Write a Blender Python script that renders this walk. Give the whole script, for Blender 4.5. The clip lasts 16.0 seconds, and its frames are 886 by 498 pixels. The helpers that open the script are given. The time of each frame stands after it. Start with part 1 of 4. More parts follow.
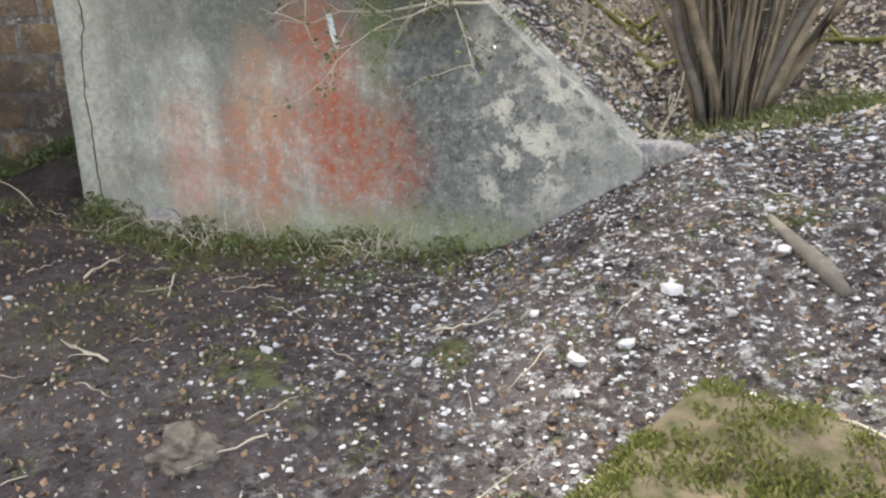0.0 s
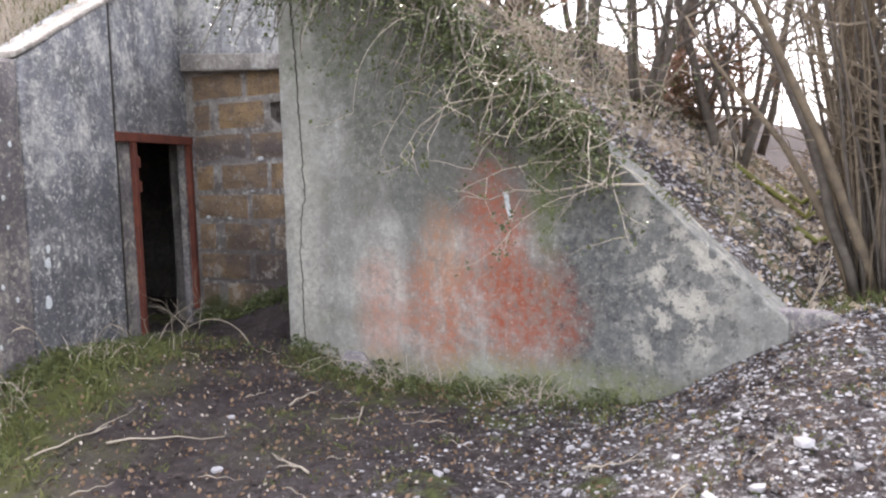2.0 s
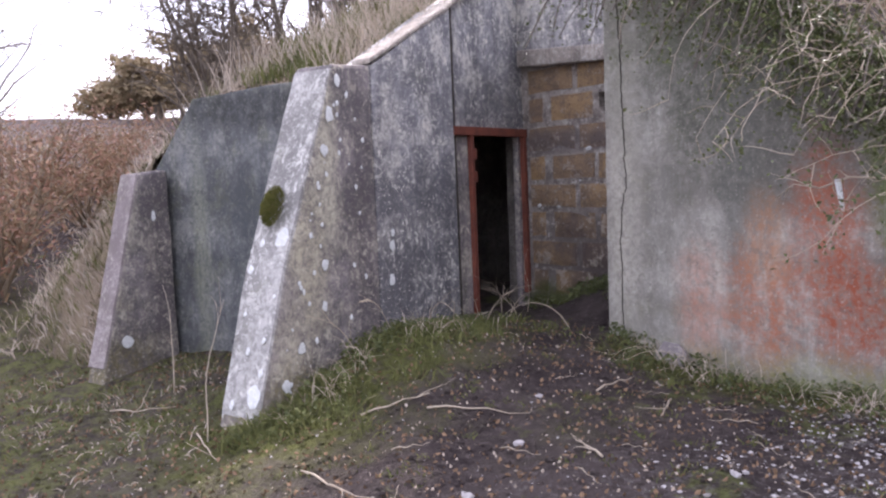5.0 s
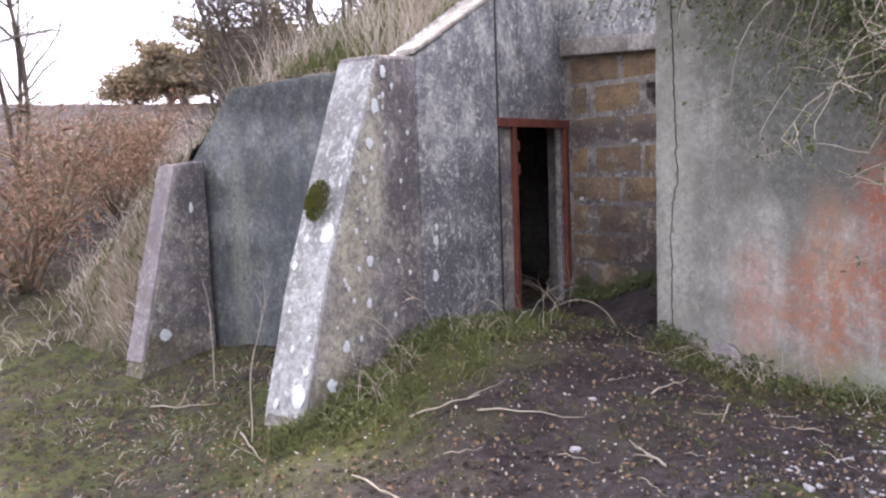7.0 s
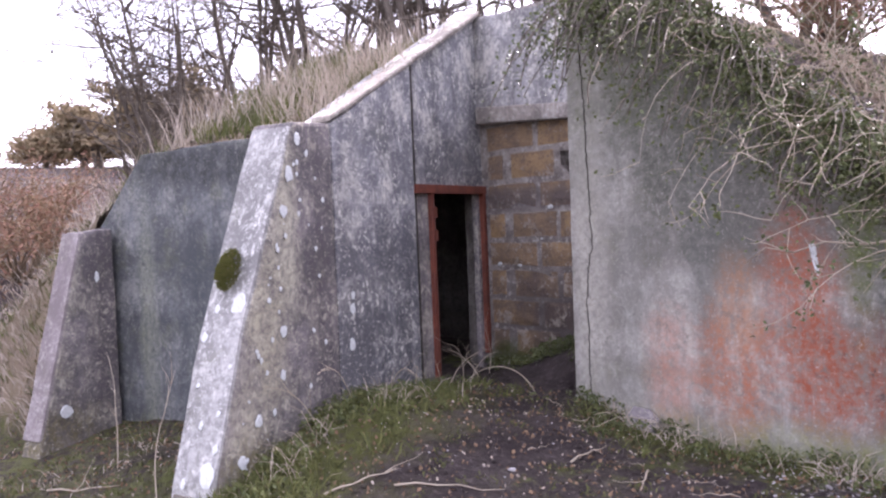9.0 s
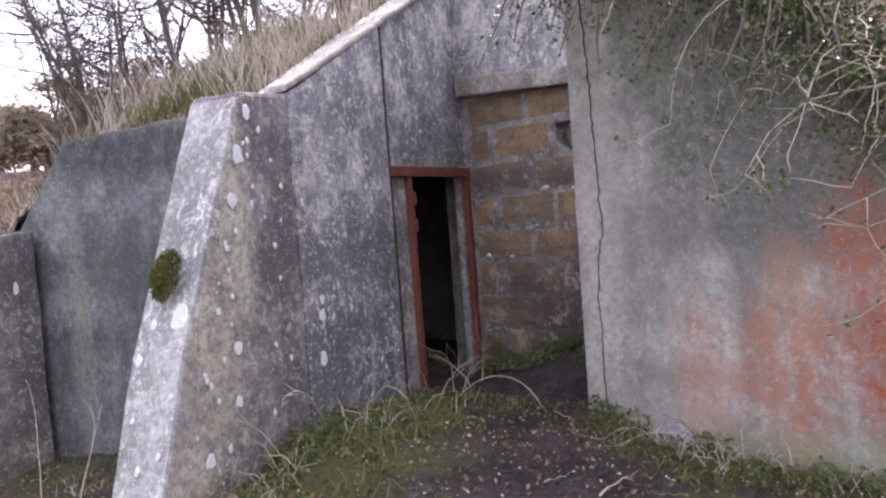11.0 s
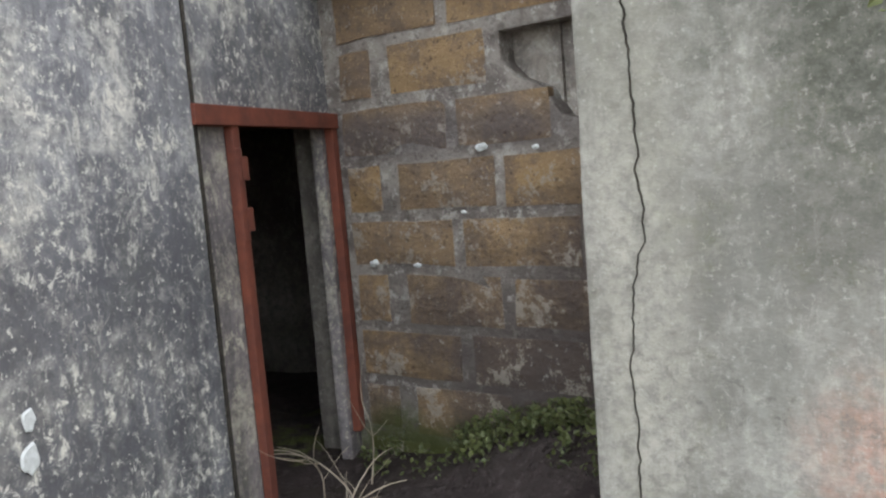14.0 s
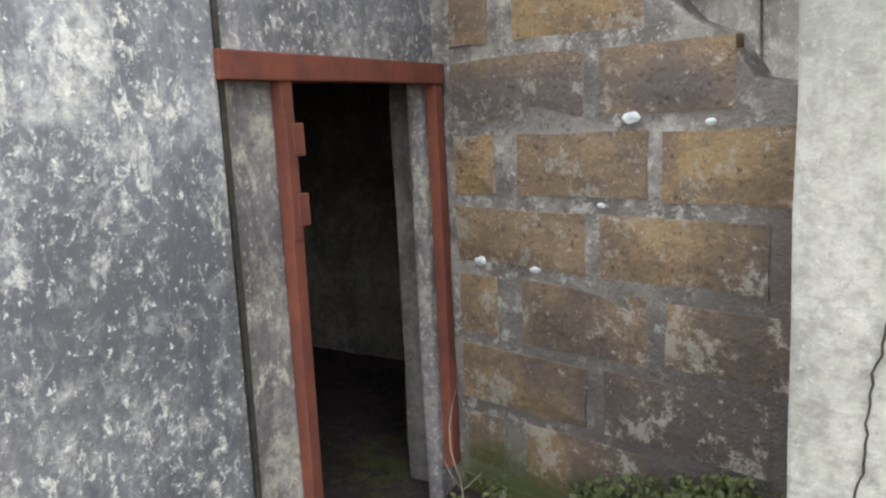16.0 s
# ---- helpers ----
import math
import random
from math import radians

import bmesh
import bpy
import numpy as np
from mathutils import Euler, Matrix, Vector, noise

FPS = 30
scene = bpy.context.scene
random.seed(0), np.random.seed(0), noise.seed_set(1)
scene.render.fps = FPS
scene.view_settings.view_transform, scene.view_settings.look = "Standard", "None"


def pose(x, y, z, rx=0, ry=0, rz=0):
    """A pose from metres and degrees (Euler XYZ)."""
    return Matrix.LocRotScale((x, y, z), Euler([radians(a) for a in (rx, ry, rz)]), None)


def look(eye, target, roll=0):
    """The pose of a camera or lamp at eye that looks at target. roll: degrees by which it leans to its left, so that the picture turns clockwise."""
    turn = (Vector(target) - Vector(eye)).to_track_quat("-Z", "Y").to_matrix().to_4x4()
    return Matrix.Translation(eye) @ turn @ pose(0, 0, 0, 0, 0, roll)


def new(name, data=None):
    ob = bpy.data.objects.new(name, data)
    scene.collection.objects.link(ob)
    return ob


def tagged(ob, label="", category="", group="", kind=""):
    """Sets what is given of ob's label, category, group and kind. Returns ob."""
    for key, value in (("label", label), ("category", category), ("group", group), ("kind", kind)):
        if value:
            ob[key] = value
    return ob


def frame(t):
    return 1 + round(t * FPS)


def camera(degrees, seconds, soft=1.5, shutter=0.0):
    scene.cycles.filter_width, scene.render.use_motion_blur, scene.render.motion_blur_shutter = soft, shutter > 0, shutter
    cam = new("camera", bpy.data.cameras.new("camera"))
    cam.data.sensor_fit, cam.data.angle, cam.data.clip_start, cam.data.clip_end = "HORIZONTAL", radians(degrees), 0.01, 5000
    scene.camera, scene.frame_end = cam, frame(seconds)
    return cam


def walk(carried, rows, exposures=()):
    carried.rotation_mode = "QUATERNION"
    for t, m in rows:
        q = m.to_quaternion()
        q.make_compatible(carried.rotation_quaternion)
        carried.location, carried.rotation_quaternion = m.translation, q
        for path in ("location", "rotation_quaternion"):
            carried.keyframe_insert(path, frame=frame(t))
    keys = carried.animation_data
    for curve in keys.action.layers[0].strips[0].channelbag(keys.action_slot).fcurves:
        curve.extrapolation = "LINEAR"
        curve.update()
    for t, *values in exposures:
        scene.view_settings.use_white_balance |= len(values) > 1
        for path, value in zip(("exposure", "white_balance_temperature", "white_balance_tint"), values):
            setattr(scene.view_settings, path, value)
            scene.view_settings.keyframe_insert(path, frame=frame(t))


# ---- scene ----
cam = camera(55.3, 16.0, soft=2.3)
PATH = [
    (0, (1.303, 1.11, 1.444), (0.682, 2.925, 0.877), -2.2),
    (0.5, (1.416, 1.02, 1.46), (0.639, 2.796, 0.968), -2.4),
    (1, (1.471, 0.899, 1.485), (0.602, 2.656, 1.089), -2.2),
    (1.5, (1.528, 0.774, 1.481), (0.586, 2.518, 1.211), -2.1),
    (2, (1.531, 0.65, 1.507), (0.531, 2.373, 1.327), -1.8),
    (2.5, (1.549, 0.522, 1.531), (0.474, 2.206, 1.427), -1.8),
    (3, (1.564, 0.526, 1.576), (0.381, 2.137, 1.508), -2.1),
    (3.5, (1.526, 0.637, 1.542), (0.217, 2.149, 1.492), -1.4),
    (4, (1.691, 0.627, 1.51), (0.236, 1.998, 1.435), -1.9),
    (4.5, (1.768, 0.76, 1.485), (0.178, 1.965, 1.344), -2.7),
    (7, (1.558, 0.704, 1.543), (-0.082, 1.831, 1.34), -2.2),
    (7.5, (1.574, 0.705, 1.556), (-0.034, 1.882, 1.383), -2.2),
    (8, (1.566, 0.726, 1.556), (-0.011, 1.949, 1.422), -2.2),
    (8.5, (1.552, 0.754, 1.561), (-0.001, 2.011, 1.465), -2.1),
    (9, (1.536, 0.768, 1.566), (0.001, 2.049, 1.503), -2.4),
    (11.3, (0.635, 1.298, 1.535), (-0.826, 2.661, 1.45), -5.3),
    (11.5, (0.461, 1.357, 1.55), (-0.955, 2.767, 1.477), -5.7),
    (12, (0.075, 1.634, 1.508), (-1.261, 3.12, 1.422), -5.7),
    (12.5, (-0.285, 1.956, 1.556), (-1.556, 3.498, 1.463), -5.3),
    (13, (-0.599, 2.194, 1.602), (-1.771, 3.81, 1.484), -5.1),
    (13.5, (-0.808, 2.443, 1.598), (-1.945, 4.081, 1.441), -4.8),
    (14, (-0.946, 2.702, 1.615), (-2.119, 4.308, 1.404), -4.8),
    (14.5, (-1.131, 2.943, 1.602), (-2.343, 4.518, 1.382), -4.2),
    (15, (-1.297, 3.131, 1.663), (-2.559, 4.647, 1.331), -4.1),
    (15.5, (-1.348, 3.278, 1.678), (-2.706, 4.705, 1.335), -3.5),
    (16, (-1.372, 3.365, 1.682), (-2.791, 4.738, 1.363), -2.9),
]
walk(cam, [(t, look(eye, target, roll)) for t, eye, target, roll in PATH],
     exposures=[(0, 1.75, 6350, 8), (2, 1.8, 6250, 17), (3.5, 1.65, 6050, 34), (4.5, 1.4, 6100, 30), (7, 1.65, 6150, 24), (9, 1.65, 6050, 33), (11.3, 1.45, 6100, 28), (12.5, 1.42, 6300, 21), (13.5, 1.75, 6500, 11), (14.5, 2.1, 6450, 9), (16, 2.5, 6450, 8)])

# ---- light ----
SUN_AZ, SUN_EL = radians(-24.0), radians(46.0)      # azimuth from +y, clockwise seen from above
world = bpy.data.worlds.new("sky")
scene.world = world
world.use_nodes = True
wn = world.node_tree
sky = wn.nodes.new("ShaderNodeTexSky")
sky.sky_type, sky.sun_disc = "NISHITA", False
sky.sun_elevation, sky.sun_rotation = SUN_EL, SUN_AZ
sky.dust_density, sky.air_density, sky.ozone_density = 4.0, 1.0, 1.0
haze = wn.nodes.new("ShaderNodeMixRGB")
haze.blend_type, haze.inputs[0].default_value, haze.inputs[2].default_value = "MIX", 0.55, (9.0, 9.1, 9.4, 1)
wn.links.new(sky.outputs[0], haze.inputs[1])
wn.links.new(haze.outputs[0], wn.nodes["Background"].inputs[0])
wn.nodes["Background"].inputs[1].default_value = 0.13
sun = new("sun", bpy.data.lights.new("sun", "SUN"))
sun.data.energy, sun.data.angle, sun.data.color = 3.0, radians(1.5), (1.0, 0.95, 0.86)
sun_dir = Vector((math.sin(SUN_AZ) * math.cos(SUN_EL), math.cos(SUN_AZ) * math.cos(SUN_EL), math.sin(SUN_EL)))
sun.matrix_world = look(sun_dir * 60, (0, 0, 0))


# ---- materials ----
class Nodes:
    """A small builder for node materials."""

    def __init__(self, name, rough=0.9, spec=0.2):
        self.m = bpy.data.materials.new(name)
        self.m.use_nodes = True
        self.t = self.m.node_tree
        self.b = self.t.nodes["Principled BSDF"]
        self.b.inputs["Roughness"].default_value = rough
        self.b.inputs["Specular IOR Level"].default_value = spec
        self.co = self.t.nodes.new("ShaderNodeTexCoord").outputs["Object"]

    def put(self, sock, value):
        if isinstance(value, bpy.types.NodeSocket):
            self.t.links.new(value, sock)
        else:
            sock.default_value = value

    def stretch(self, scale, shift=(0, 0, 0)):
        n = self.t.nodes.new("ShaderNodeMapping")
        self.t.links.new(self.co, n.inputs[0])
        n.inputs["Scale"].default_value, n.inputs["Location"].default_value = scale, shift
        return n.outputs[0]

    def noise(self, scale, detail=4.0, rough=0.6, co=None, warp=0.0):
        n = self.t.nodes.new("ShaderNodeTexNoise")
        self.t.links.new(co or self.co, n.inputs["Vector"])
        n.inputs["Scale"].default_value, n.inputs["Detail"].default_value = scale, detail
        n.inputs["Roughness"].default_value, n.inputs["Distortion"].default_value = rough, warp
        return n.outputs[0]

    def cells(self, scale):
        n = self.t.nodes.new("ShaderNodeTexVoronoi")
        self.t.links.new(self.co, n.inputs["Vector"])
        n.inputs["Scale"].default_value = scale
        return n.outputs["Distance"]

    def ramp(self, fac, lo, hi, a=0.0, b=1.0):
        n = self.t.nodes.new("ShaderNodeMapRange")
        n.interpolation_type = "SMOOTHSTEP"
        self.put(n.inputs["Value"], fac)
        for key, v in (("From Min", lo), ("From Max", hi), ("To Min", a), ("To Max", b)):
            n.inputs[key].default_value = v
        return n.outputs[0]

    def mix(self, fac, a, b, mode="MIX"):
        n = self.t.nodes.new("ShaderNodeMixRGB")
        n.blend_type = mode
        self.put(n.inputs[0], fac)
        for sock, v in ((n.inputs[1], a), (n.inputs[2], b)):
            self.put(sock, (*v, 1) if isinstance(v, tuple) and len(v) == 3 else v)
        return n.outputs[0]

    def math(self, op, a, b=0.0):
        n = self.t.nodes.new("ShaderNodeMath")
        n.operation = op
        self.put(n.inputs[0], a)
        self.put(n.inputs[1], b)
        return n.outputs[0]

    def blob(self, centre, size, wobble):
        """1 within an ellipsoid with a ragged edge, 0 outside it."""
        n = self.t.nodes.new("ShaderNodeVectorMath")
        n.operation = "LENGTH"
        self.t.links.new(self.stretch(tuple(1 / s for s in size), tuple(-c / s for c, s in zip(centre, size))), n.inputs[0])
        d = self.math("ADD", n.outputs["Value"], self.math("MULTIPLY", self.math("SUBTRACT", wobble, 0.5), 1.7))
        return self.ramp(d, 1.25, 0.35)

    def chance(self):
        return self.t.nodes.new("ShaderNodeObjectInfo").outputs["Random"]

    def island(self):
        return self.t.nodes.new("ShaderNodeNewGeometry").outputs["Random Per Island"]

    def done(self, colour, height=None, strength=0.5, distance=0.01):
        self.put(self.b.inputs["Base Color"], (*colour, 1) if isinstance(colour, tuple) else colour)
        if height is not None:
            n = self.t.nodes.new("ShaderNodeBump")
            n.inputs["Strength"].default_value, n.inputs["Distance"].default_value = strength, distance
            self.t.links.new(height, n.inputs["Height"])
            self.t.links.new(n.outputs[0], self.b.inputs["Normal"])
        return self.m


def concrete(name, base, dark, pale, pale_amount, stains=(), green=0.3, peeling=False):
    k = Nodes(name, 0.93, 0.15)
    big, fine = k.noise(1.9, 6, 0.65), k.noise(26, 6, 0.7)
    streak = k.noise(1.0, 7, 0.7, k.stretch((9.0, 9.0, 0.7)))
    drip = k.noise(1.0, 7, 0.8, k.stretch((14.0, 14.0, 8.5)), 0.5)
    patchy = k.ramp(k.noise(2.3, 5, 0.7), 0.38, 0.60, 0.25, 1.0)
    c = k.mix(k.ramp(big, 0.38, 0.62), base, dark)
    c = k.mix(k.ramp(streak, 0.46, 0.66, 0, 0.8), c, dark)
    c = k.mix(k.ramp(k.noise(4.0, 7, 0.75), 0.50, 0.64, 0, green), c, (0.15, 0.16, 0.075))
    c = k.mix(k.ramp(k.noise(3.1, 7, 0.75), 0.50, 0.62, 0, 0.15 + 0.45 * pale_amount), c, pale)
    c = k.mix(k.ramp(k.noise(8.0, 7, 0.8, None, 0.6), 0.52, 0.60, 0, 0.12 + 0.35 * pale_amount), c, tuple(0.5 * (p + q) for p, q in zip(pale, base)))
    spots = k.math("MULTIPLY", k.ramp(drip, 0.53, 0.60, 0, pale_amount), patchy)
    c = k.mix(spots, c, pale)
    if stains:
        w = k.noise(3.4, 7, 0.75)
        grain = k.ramp(k.noise(14, 6, 0.75), 0.30, 0.58, 0.25, 1.0)
        runs = k.ramp(k.noise(1.0, 5, 0.7, k.stretch((7.0, 7.0, 1.3))), 0.30, 0.56, 0.55, 1.0)
        for at, size, amount, colour in stains:
            mask = k.math("MULTIPLY", k.math("MULTIPLY", k.blob(at, size, w), runs), k.math("MULTIPLY", grain, amount))
            c = k.mix(mask, c, colour)
    if peeling:
        peel = k.math("MULTIPLY", k.blob((2.42, 0, 0.92), (0.30, 2, 0.48), w), k.ramp(k.noise(6.5, 7, 0.75), 0.50, 0.55))
        c = k.mix(k.math("MULTIPLY", peel, 0.9), c, (0.56, 0.52, 0.42))
        pits = k.math("MULTIPLY", k.blob((2.3, 0, 0.8), (0.75, 2, 0.8), w), k.ramp(k.noise(11, 7, 0.8), 0.54, 0.60))
        c = k.mix(k.math("MULTIPLY", pits, 0.9), c, (0.06, 0.06, 0.055))
    c = k.mix(k.ramp(fine, 0.42, 0.66, 0.0, 0.65), c, dark)
    c = k.mix(k.ramp(k.noise(48, 5, 0.7), 0.57, 0.66, 0, 0.6 * pale_amount + 0.15), c, pale)
    crust = k.math("MULTIPLY", k.ramp(k.noise(24, 7, 0.8, None, 0.5), 0.53, 0.60, 0, 0.75 * pale_amount), k.ramp(k.noise(3.3, 5, 0.7), 0.46, 0.60))
    c = k.mix(crust, c, pale)
    grime = k.math("MULTIPLY", k.ramp(k.noise(17, 7, 0.8, None, 0.5), 0.52, 0.62, 0, 0.6), k.ramp(k.noise(2.7, 5, 0.7), 0.48, 0.60))
    c = k.mix(grime, c, tuple(0.7 * v for v in dark))
    c = k.mix(k.ramp(k.noise(9, 6, 0.8), 0.60, 0.68, 0, 0.35), c, (0.10, 0.10, 0.095))
    h = k.math("ADD", k.math("MULTIPLY", fine, 0.7), k.math("MULTIPLY", k.noise(90, 3), 0.35))
    h = k.math("ADD", h, k.math("MULTIPLY", big, 0.9))
    return k.done(c, h, 0.42, 0.012)


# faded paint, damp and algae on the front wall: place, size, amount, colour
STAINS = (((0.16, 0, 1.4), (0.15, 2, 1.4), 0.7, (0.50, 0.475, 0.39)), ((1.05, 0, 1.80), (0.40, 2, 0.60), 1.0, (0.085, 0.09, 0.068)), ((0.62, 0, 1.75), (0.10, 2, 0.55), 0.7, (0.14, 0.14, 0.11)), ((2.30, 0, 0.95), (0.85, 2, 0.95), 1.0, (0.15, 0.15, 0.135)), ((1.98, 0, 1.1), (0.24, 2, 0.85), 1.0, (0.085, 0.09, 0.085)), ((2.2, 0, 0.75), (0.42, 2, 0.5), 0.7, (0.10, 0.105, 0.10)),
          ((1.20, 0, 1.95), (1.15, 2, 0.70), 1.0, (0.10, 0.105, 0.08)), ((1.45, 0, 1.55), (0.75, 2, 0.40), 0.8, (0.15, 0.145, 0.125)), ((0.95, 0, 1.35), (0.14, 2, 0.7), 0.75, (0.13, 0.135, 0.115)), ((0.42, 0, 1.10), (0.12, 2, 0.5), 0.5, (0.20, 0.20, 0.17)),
          ((1.46, 0, 1.10), (0.24, 2, 0.55), 0.95, (0.40, 0.13, 0.07)), ((1.62, 0, 0.78), (0.36, 2, 0.36), 0.95, (0.33, 0.10, 0.052)),
          ((1.10, 0, 0.72), (0.24, 2, 0.44), 0.9, (0.40, 0.14, 0.07)), ((1.12, 0, 1.05), (0.16, 2, 0.3), 0.6, (0.46, 0.26, 0.15)), ((0.72, 0, 0.70), (0.20, 2, 0.38), 0.7, (0.46, 0.20, 0.13)),
          ((1.75, 0, 1.7), (0.12, 2, 0.8), 0.85, (0.14, 0.17, 0.05)), ((1.9, 0, 0.26), (1.7, 2, 0.26), 0.9, (0.22, 0.24, 0.09)), ((0.6, 0, 2.4), (0.7, 2, 0.4), 0.8, (0.12, 0.13, 0.085)))
# darker, mostly low patches on the passage's side wall, yellow crusts on the buttress
SIDE_PATCHES = (((1.35, 0, 0.65), (1.1, 2, 0.95), 1.0, (0.10, 0.10, 0.105)), ((1.75, 0, 1.0), (0.25, 2, 1.1), 0.6, (0.13, 0.125, 0.125)), ((0.5, 0, 1.95), (0.7, 2, 0.28), 0.7, (0.11, 0.11, 0.11)))
CRUSTS = (((2.36, 0, 1.55), (0.14, 2, 0.55), 0.9, (0.52, 0.49, 0.37)), ((2.52, 0, 1.05), (0.16, 2, 0.55), 0.9, (0.50, 0.46, 0.33)), ((2.72, 0, 0.55), (0.12, 2, 0.4), 0.7, (0.46, 0.42, 0.31)), ((2.05, 0, 0.9), (0.16, 2, 1.2), 0.8, (0.10, 0.085, 0.09)), ((2.6, 0, 0.32), (0.5, 2, 0.25), 0.9, (0.14, 0.12, 0.05)))
# a green streak and darker patches on the shelter front
SHELTER_MARKS = (((1.60, 0, 1.05), (0.11, 2, 1.0), 0.8, (0.24, 0.255, 0.19)), ((1.0, 0, 0.9), (0.55, 2, 0.8), 0.8, (0.075, 0.085, 0.09)), ((1.0, 0, 2.0), (1.1, 2, 0.16), 0.9, (0.05, 0.052, 0.05)))


def plain(name, a, b, scale=12.0, rough=0.9, bump=0.3, island=0.0, tint=(0.3, 0.3, 0.2)):
    k = Nodes(name, rough, 0.2)
    n = k.noise(scale, 5, 0.65)
    c = k.mix(k.ramp(n, 0.3, 0.7), a, b)
    c = k.mix(k.ramp(k.noise(scale * 5, 4), 0.45, 0.75, 0, 0.4), c, b)
    if island:
        c = k.mix(k.math("MULTIPLY", k.island(), island), c, tint)
    return k.done(c, n, bump, 0.01)


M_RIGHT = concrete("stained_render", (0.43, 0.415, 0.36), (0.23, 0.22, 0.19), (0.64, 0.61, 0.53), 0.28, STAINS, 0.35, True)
M_LEFT = concrete("lichened_concrete", (0.40, 0.395, 0.385), (0.165, 0.162, 0.16), (0.78, 0.75, 0.65), 0.9, (), 0.2)
M_SIDE = concrete("streaked_concrete", (0.36, 0.36, 0.365), (0.14, 0.14, 0.15), (0.80, 0.77, 0.67), 1.0, SIDE_PATCHES, 0.2)
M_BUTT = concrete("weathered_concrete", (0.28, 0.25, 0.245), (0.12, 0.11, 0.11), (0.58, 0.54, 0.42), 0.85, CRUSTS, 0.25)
M_SKYLIT = concrete("skylit_concrete", (0.47, 0.46, 0.43), (0.22, 0.215, 0.20), (0.72, 0.71, 0.65), 0.9, (), 0.3)
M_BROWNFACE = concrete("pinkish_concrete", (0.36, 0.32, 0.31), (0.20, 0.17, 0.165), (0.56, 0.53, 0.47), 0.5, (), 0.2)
M_DARK = concrete("dark_concrete", (0.19, 0.20, 0.20), (0.09, 0.095, 0.095), (0.46, 0.46, 0.40), 0.3, SHELTER_MARKS, 0.4)
M_LINTEL = concrete("lintel_concrete", (0.36, 0.32, 0.27), (0.19, 0.17, 0.15), (0.62, 0.59, 0.52), 0.7, (), 0.15)
# the chamber's dimness is put into this darker colour
M_INSIDE = concrete("dim_inner_concrete", (0.22, 0.20, 0.17), (0.10, 0.09, 0.08), (0.38, 0.36, 0.31), 0.4, (), 0.2)


def blocked(name):
    """A material laid out over the whole blocked passage, so that patches run on from block to block."""
    k = Nodes(name, 0.95, 0.1)
    k.co = k.t.nodes.new("ShaderNodeNewGeometry").outputs["Position"]
    return k


def patches(k, c):
    """Darker brown patches, most of them low, and moss on the blocked passage."""
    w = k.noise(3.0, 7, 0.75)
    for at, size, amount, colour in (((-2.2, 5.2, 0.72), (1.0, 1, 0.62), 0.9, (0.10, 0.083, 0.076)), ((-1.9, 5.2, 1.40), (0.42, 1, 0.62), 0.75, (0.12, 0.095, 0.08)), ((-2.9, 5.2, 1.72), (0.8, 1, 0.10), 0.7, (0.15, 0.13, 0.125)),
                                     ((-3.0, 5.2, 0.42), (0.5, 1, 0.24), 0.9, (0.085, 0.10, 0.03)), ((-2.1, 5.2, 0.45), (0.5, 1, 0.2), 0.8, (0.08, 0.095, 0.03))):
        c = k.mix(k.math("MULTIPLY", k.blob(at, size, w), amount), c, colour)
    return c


def block_material():
    k = blocked("ochre_block")
    c = k.mix(k.chance(), (0.40, 0.27, 0.14), (0.22, 0.165, 0.12))
    c = k.mix(k.ramp(k.noise(5, 6, 0.75), 0.42, 0.60, 0, 0.7), c, (0.16, 0.125, 0.105))
    c = k.mix(k.ramp(k.noise(70, 4, 0.7), 0.55, 0.7, 0, 0.6), c, (0.60, 0.43, 0.23))
    c = patches(k, c)
    c = k.mix(k.ramp(k.noise(6, 7, 0.8), 0.54, 0.60, 0, 0.75), c, (0.40, 0.36, 0.30))
    c = k.mix(k.ramp(k.noise(22, 6, 0.8), 0.60, 0.66, 0, 0.6), c, (0.50, 0.47, 0.42))
    c = k.mix(k.ramp(k.noise(45, 3), 0.60, 0.70, 0, 0.7), c, (0.10, 0.075, 0.055))
    return k.done(c, k.math("ADD", k.noise(60, 5, 0.75), k.noise(12, 4)), 0.9, 0.012)


def mortar_material():
    k = blocked("mortar")
    c = k.mix(k.ramp(k.noise(6, 6, 0.7), 0.38, 0.6), (0.38, 0.345, 0.30), (0.20, 0.175, 0.155))
    c = k.mix(k.ramp(k.noise(14, 6, 0.8), 0.52, 0.6, 0, 0.8), c, (0.56, 0.53, 0.47))
    c = patches(k, c)
    c = k.mix(k.ramp(k.noise(30, 5, 0.75), 0.54, 0.64, 0, 0.6), c, (0.13, 0.11, 0.10))
    return k.done(c, k.math("ADD", k.noise(50, 5, 0.75), k.noise(9, 5)), 0.9, 0.015)


M_BLOCK, M_MORTAR = block_material(), mortar_material()
M_RUST = plain("red_oxide_steel", (0.21, 0.068, 0.042), (0.12, 0.045, 0.033), 9, 0.75, 0.3)
M_LICHEN = plain("white_lichen", (0.74, 0.76, 0.74), (0.55, 0.57, 0.54), 40, 0.95, 0.6)
M_MOSS = plain("moss", (0.14, 0.155, 0.032), (0.075, 0.09, 0.02), 30, 1.0, 1.0, 0.6, (0.22, 0.19, 0.07))
M_CHALK = plain("chalk", (0.58, 0.56, 0.54), (0.34, 0.32, 0.31), 30, 0.95, 0.5, 0.45, (0.40, 0.37, 0.36))
M_FLINT = plain("grey_stone", (0.40, 0.38, 0.36), (0.24, 0.22, 0.21), 25, 0.9, 0.5)
M_GRASS = plain("green_grass", (0.10, 0.12, 0.04), (0.05, 0.065, 0.025), 6, 0.8, 0.0, 0.6, (0.22, 0.21, 0.07))
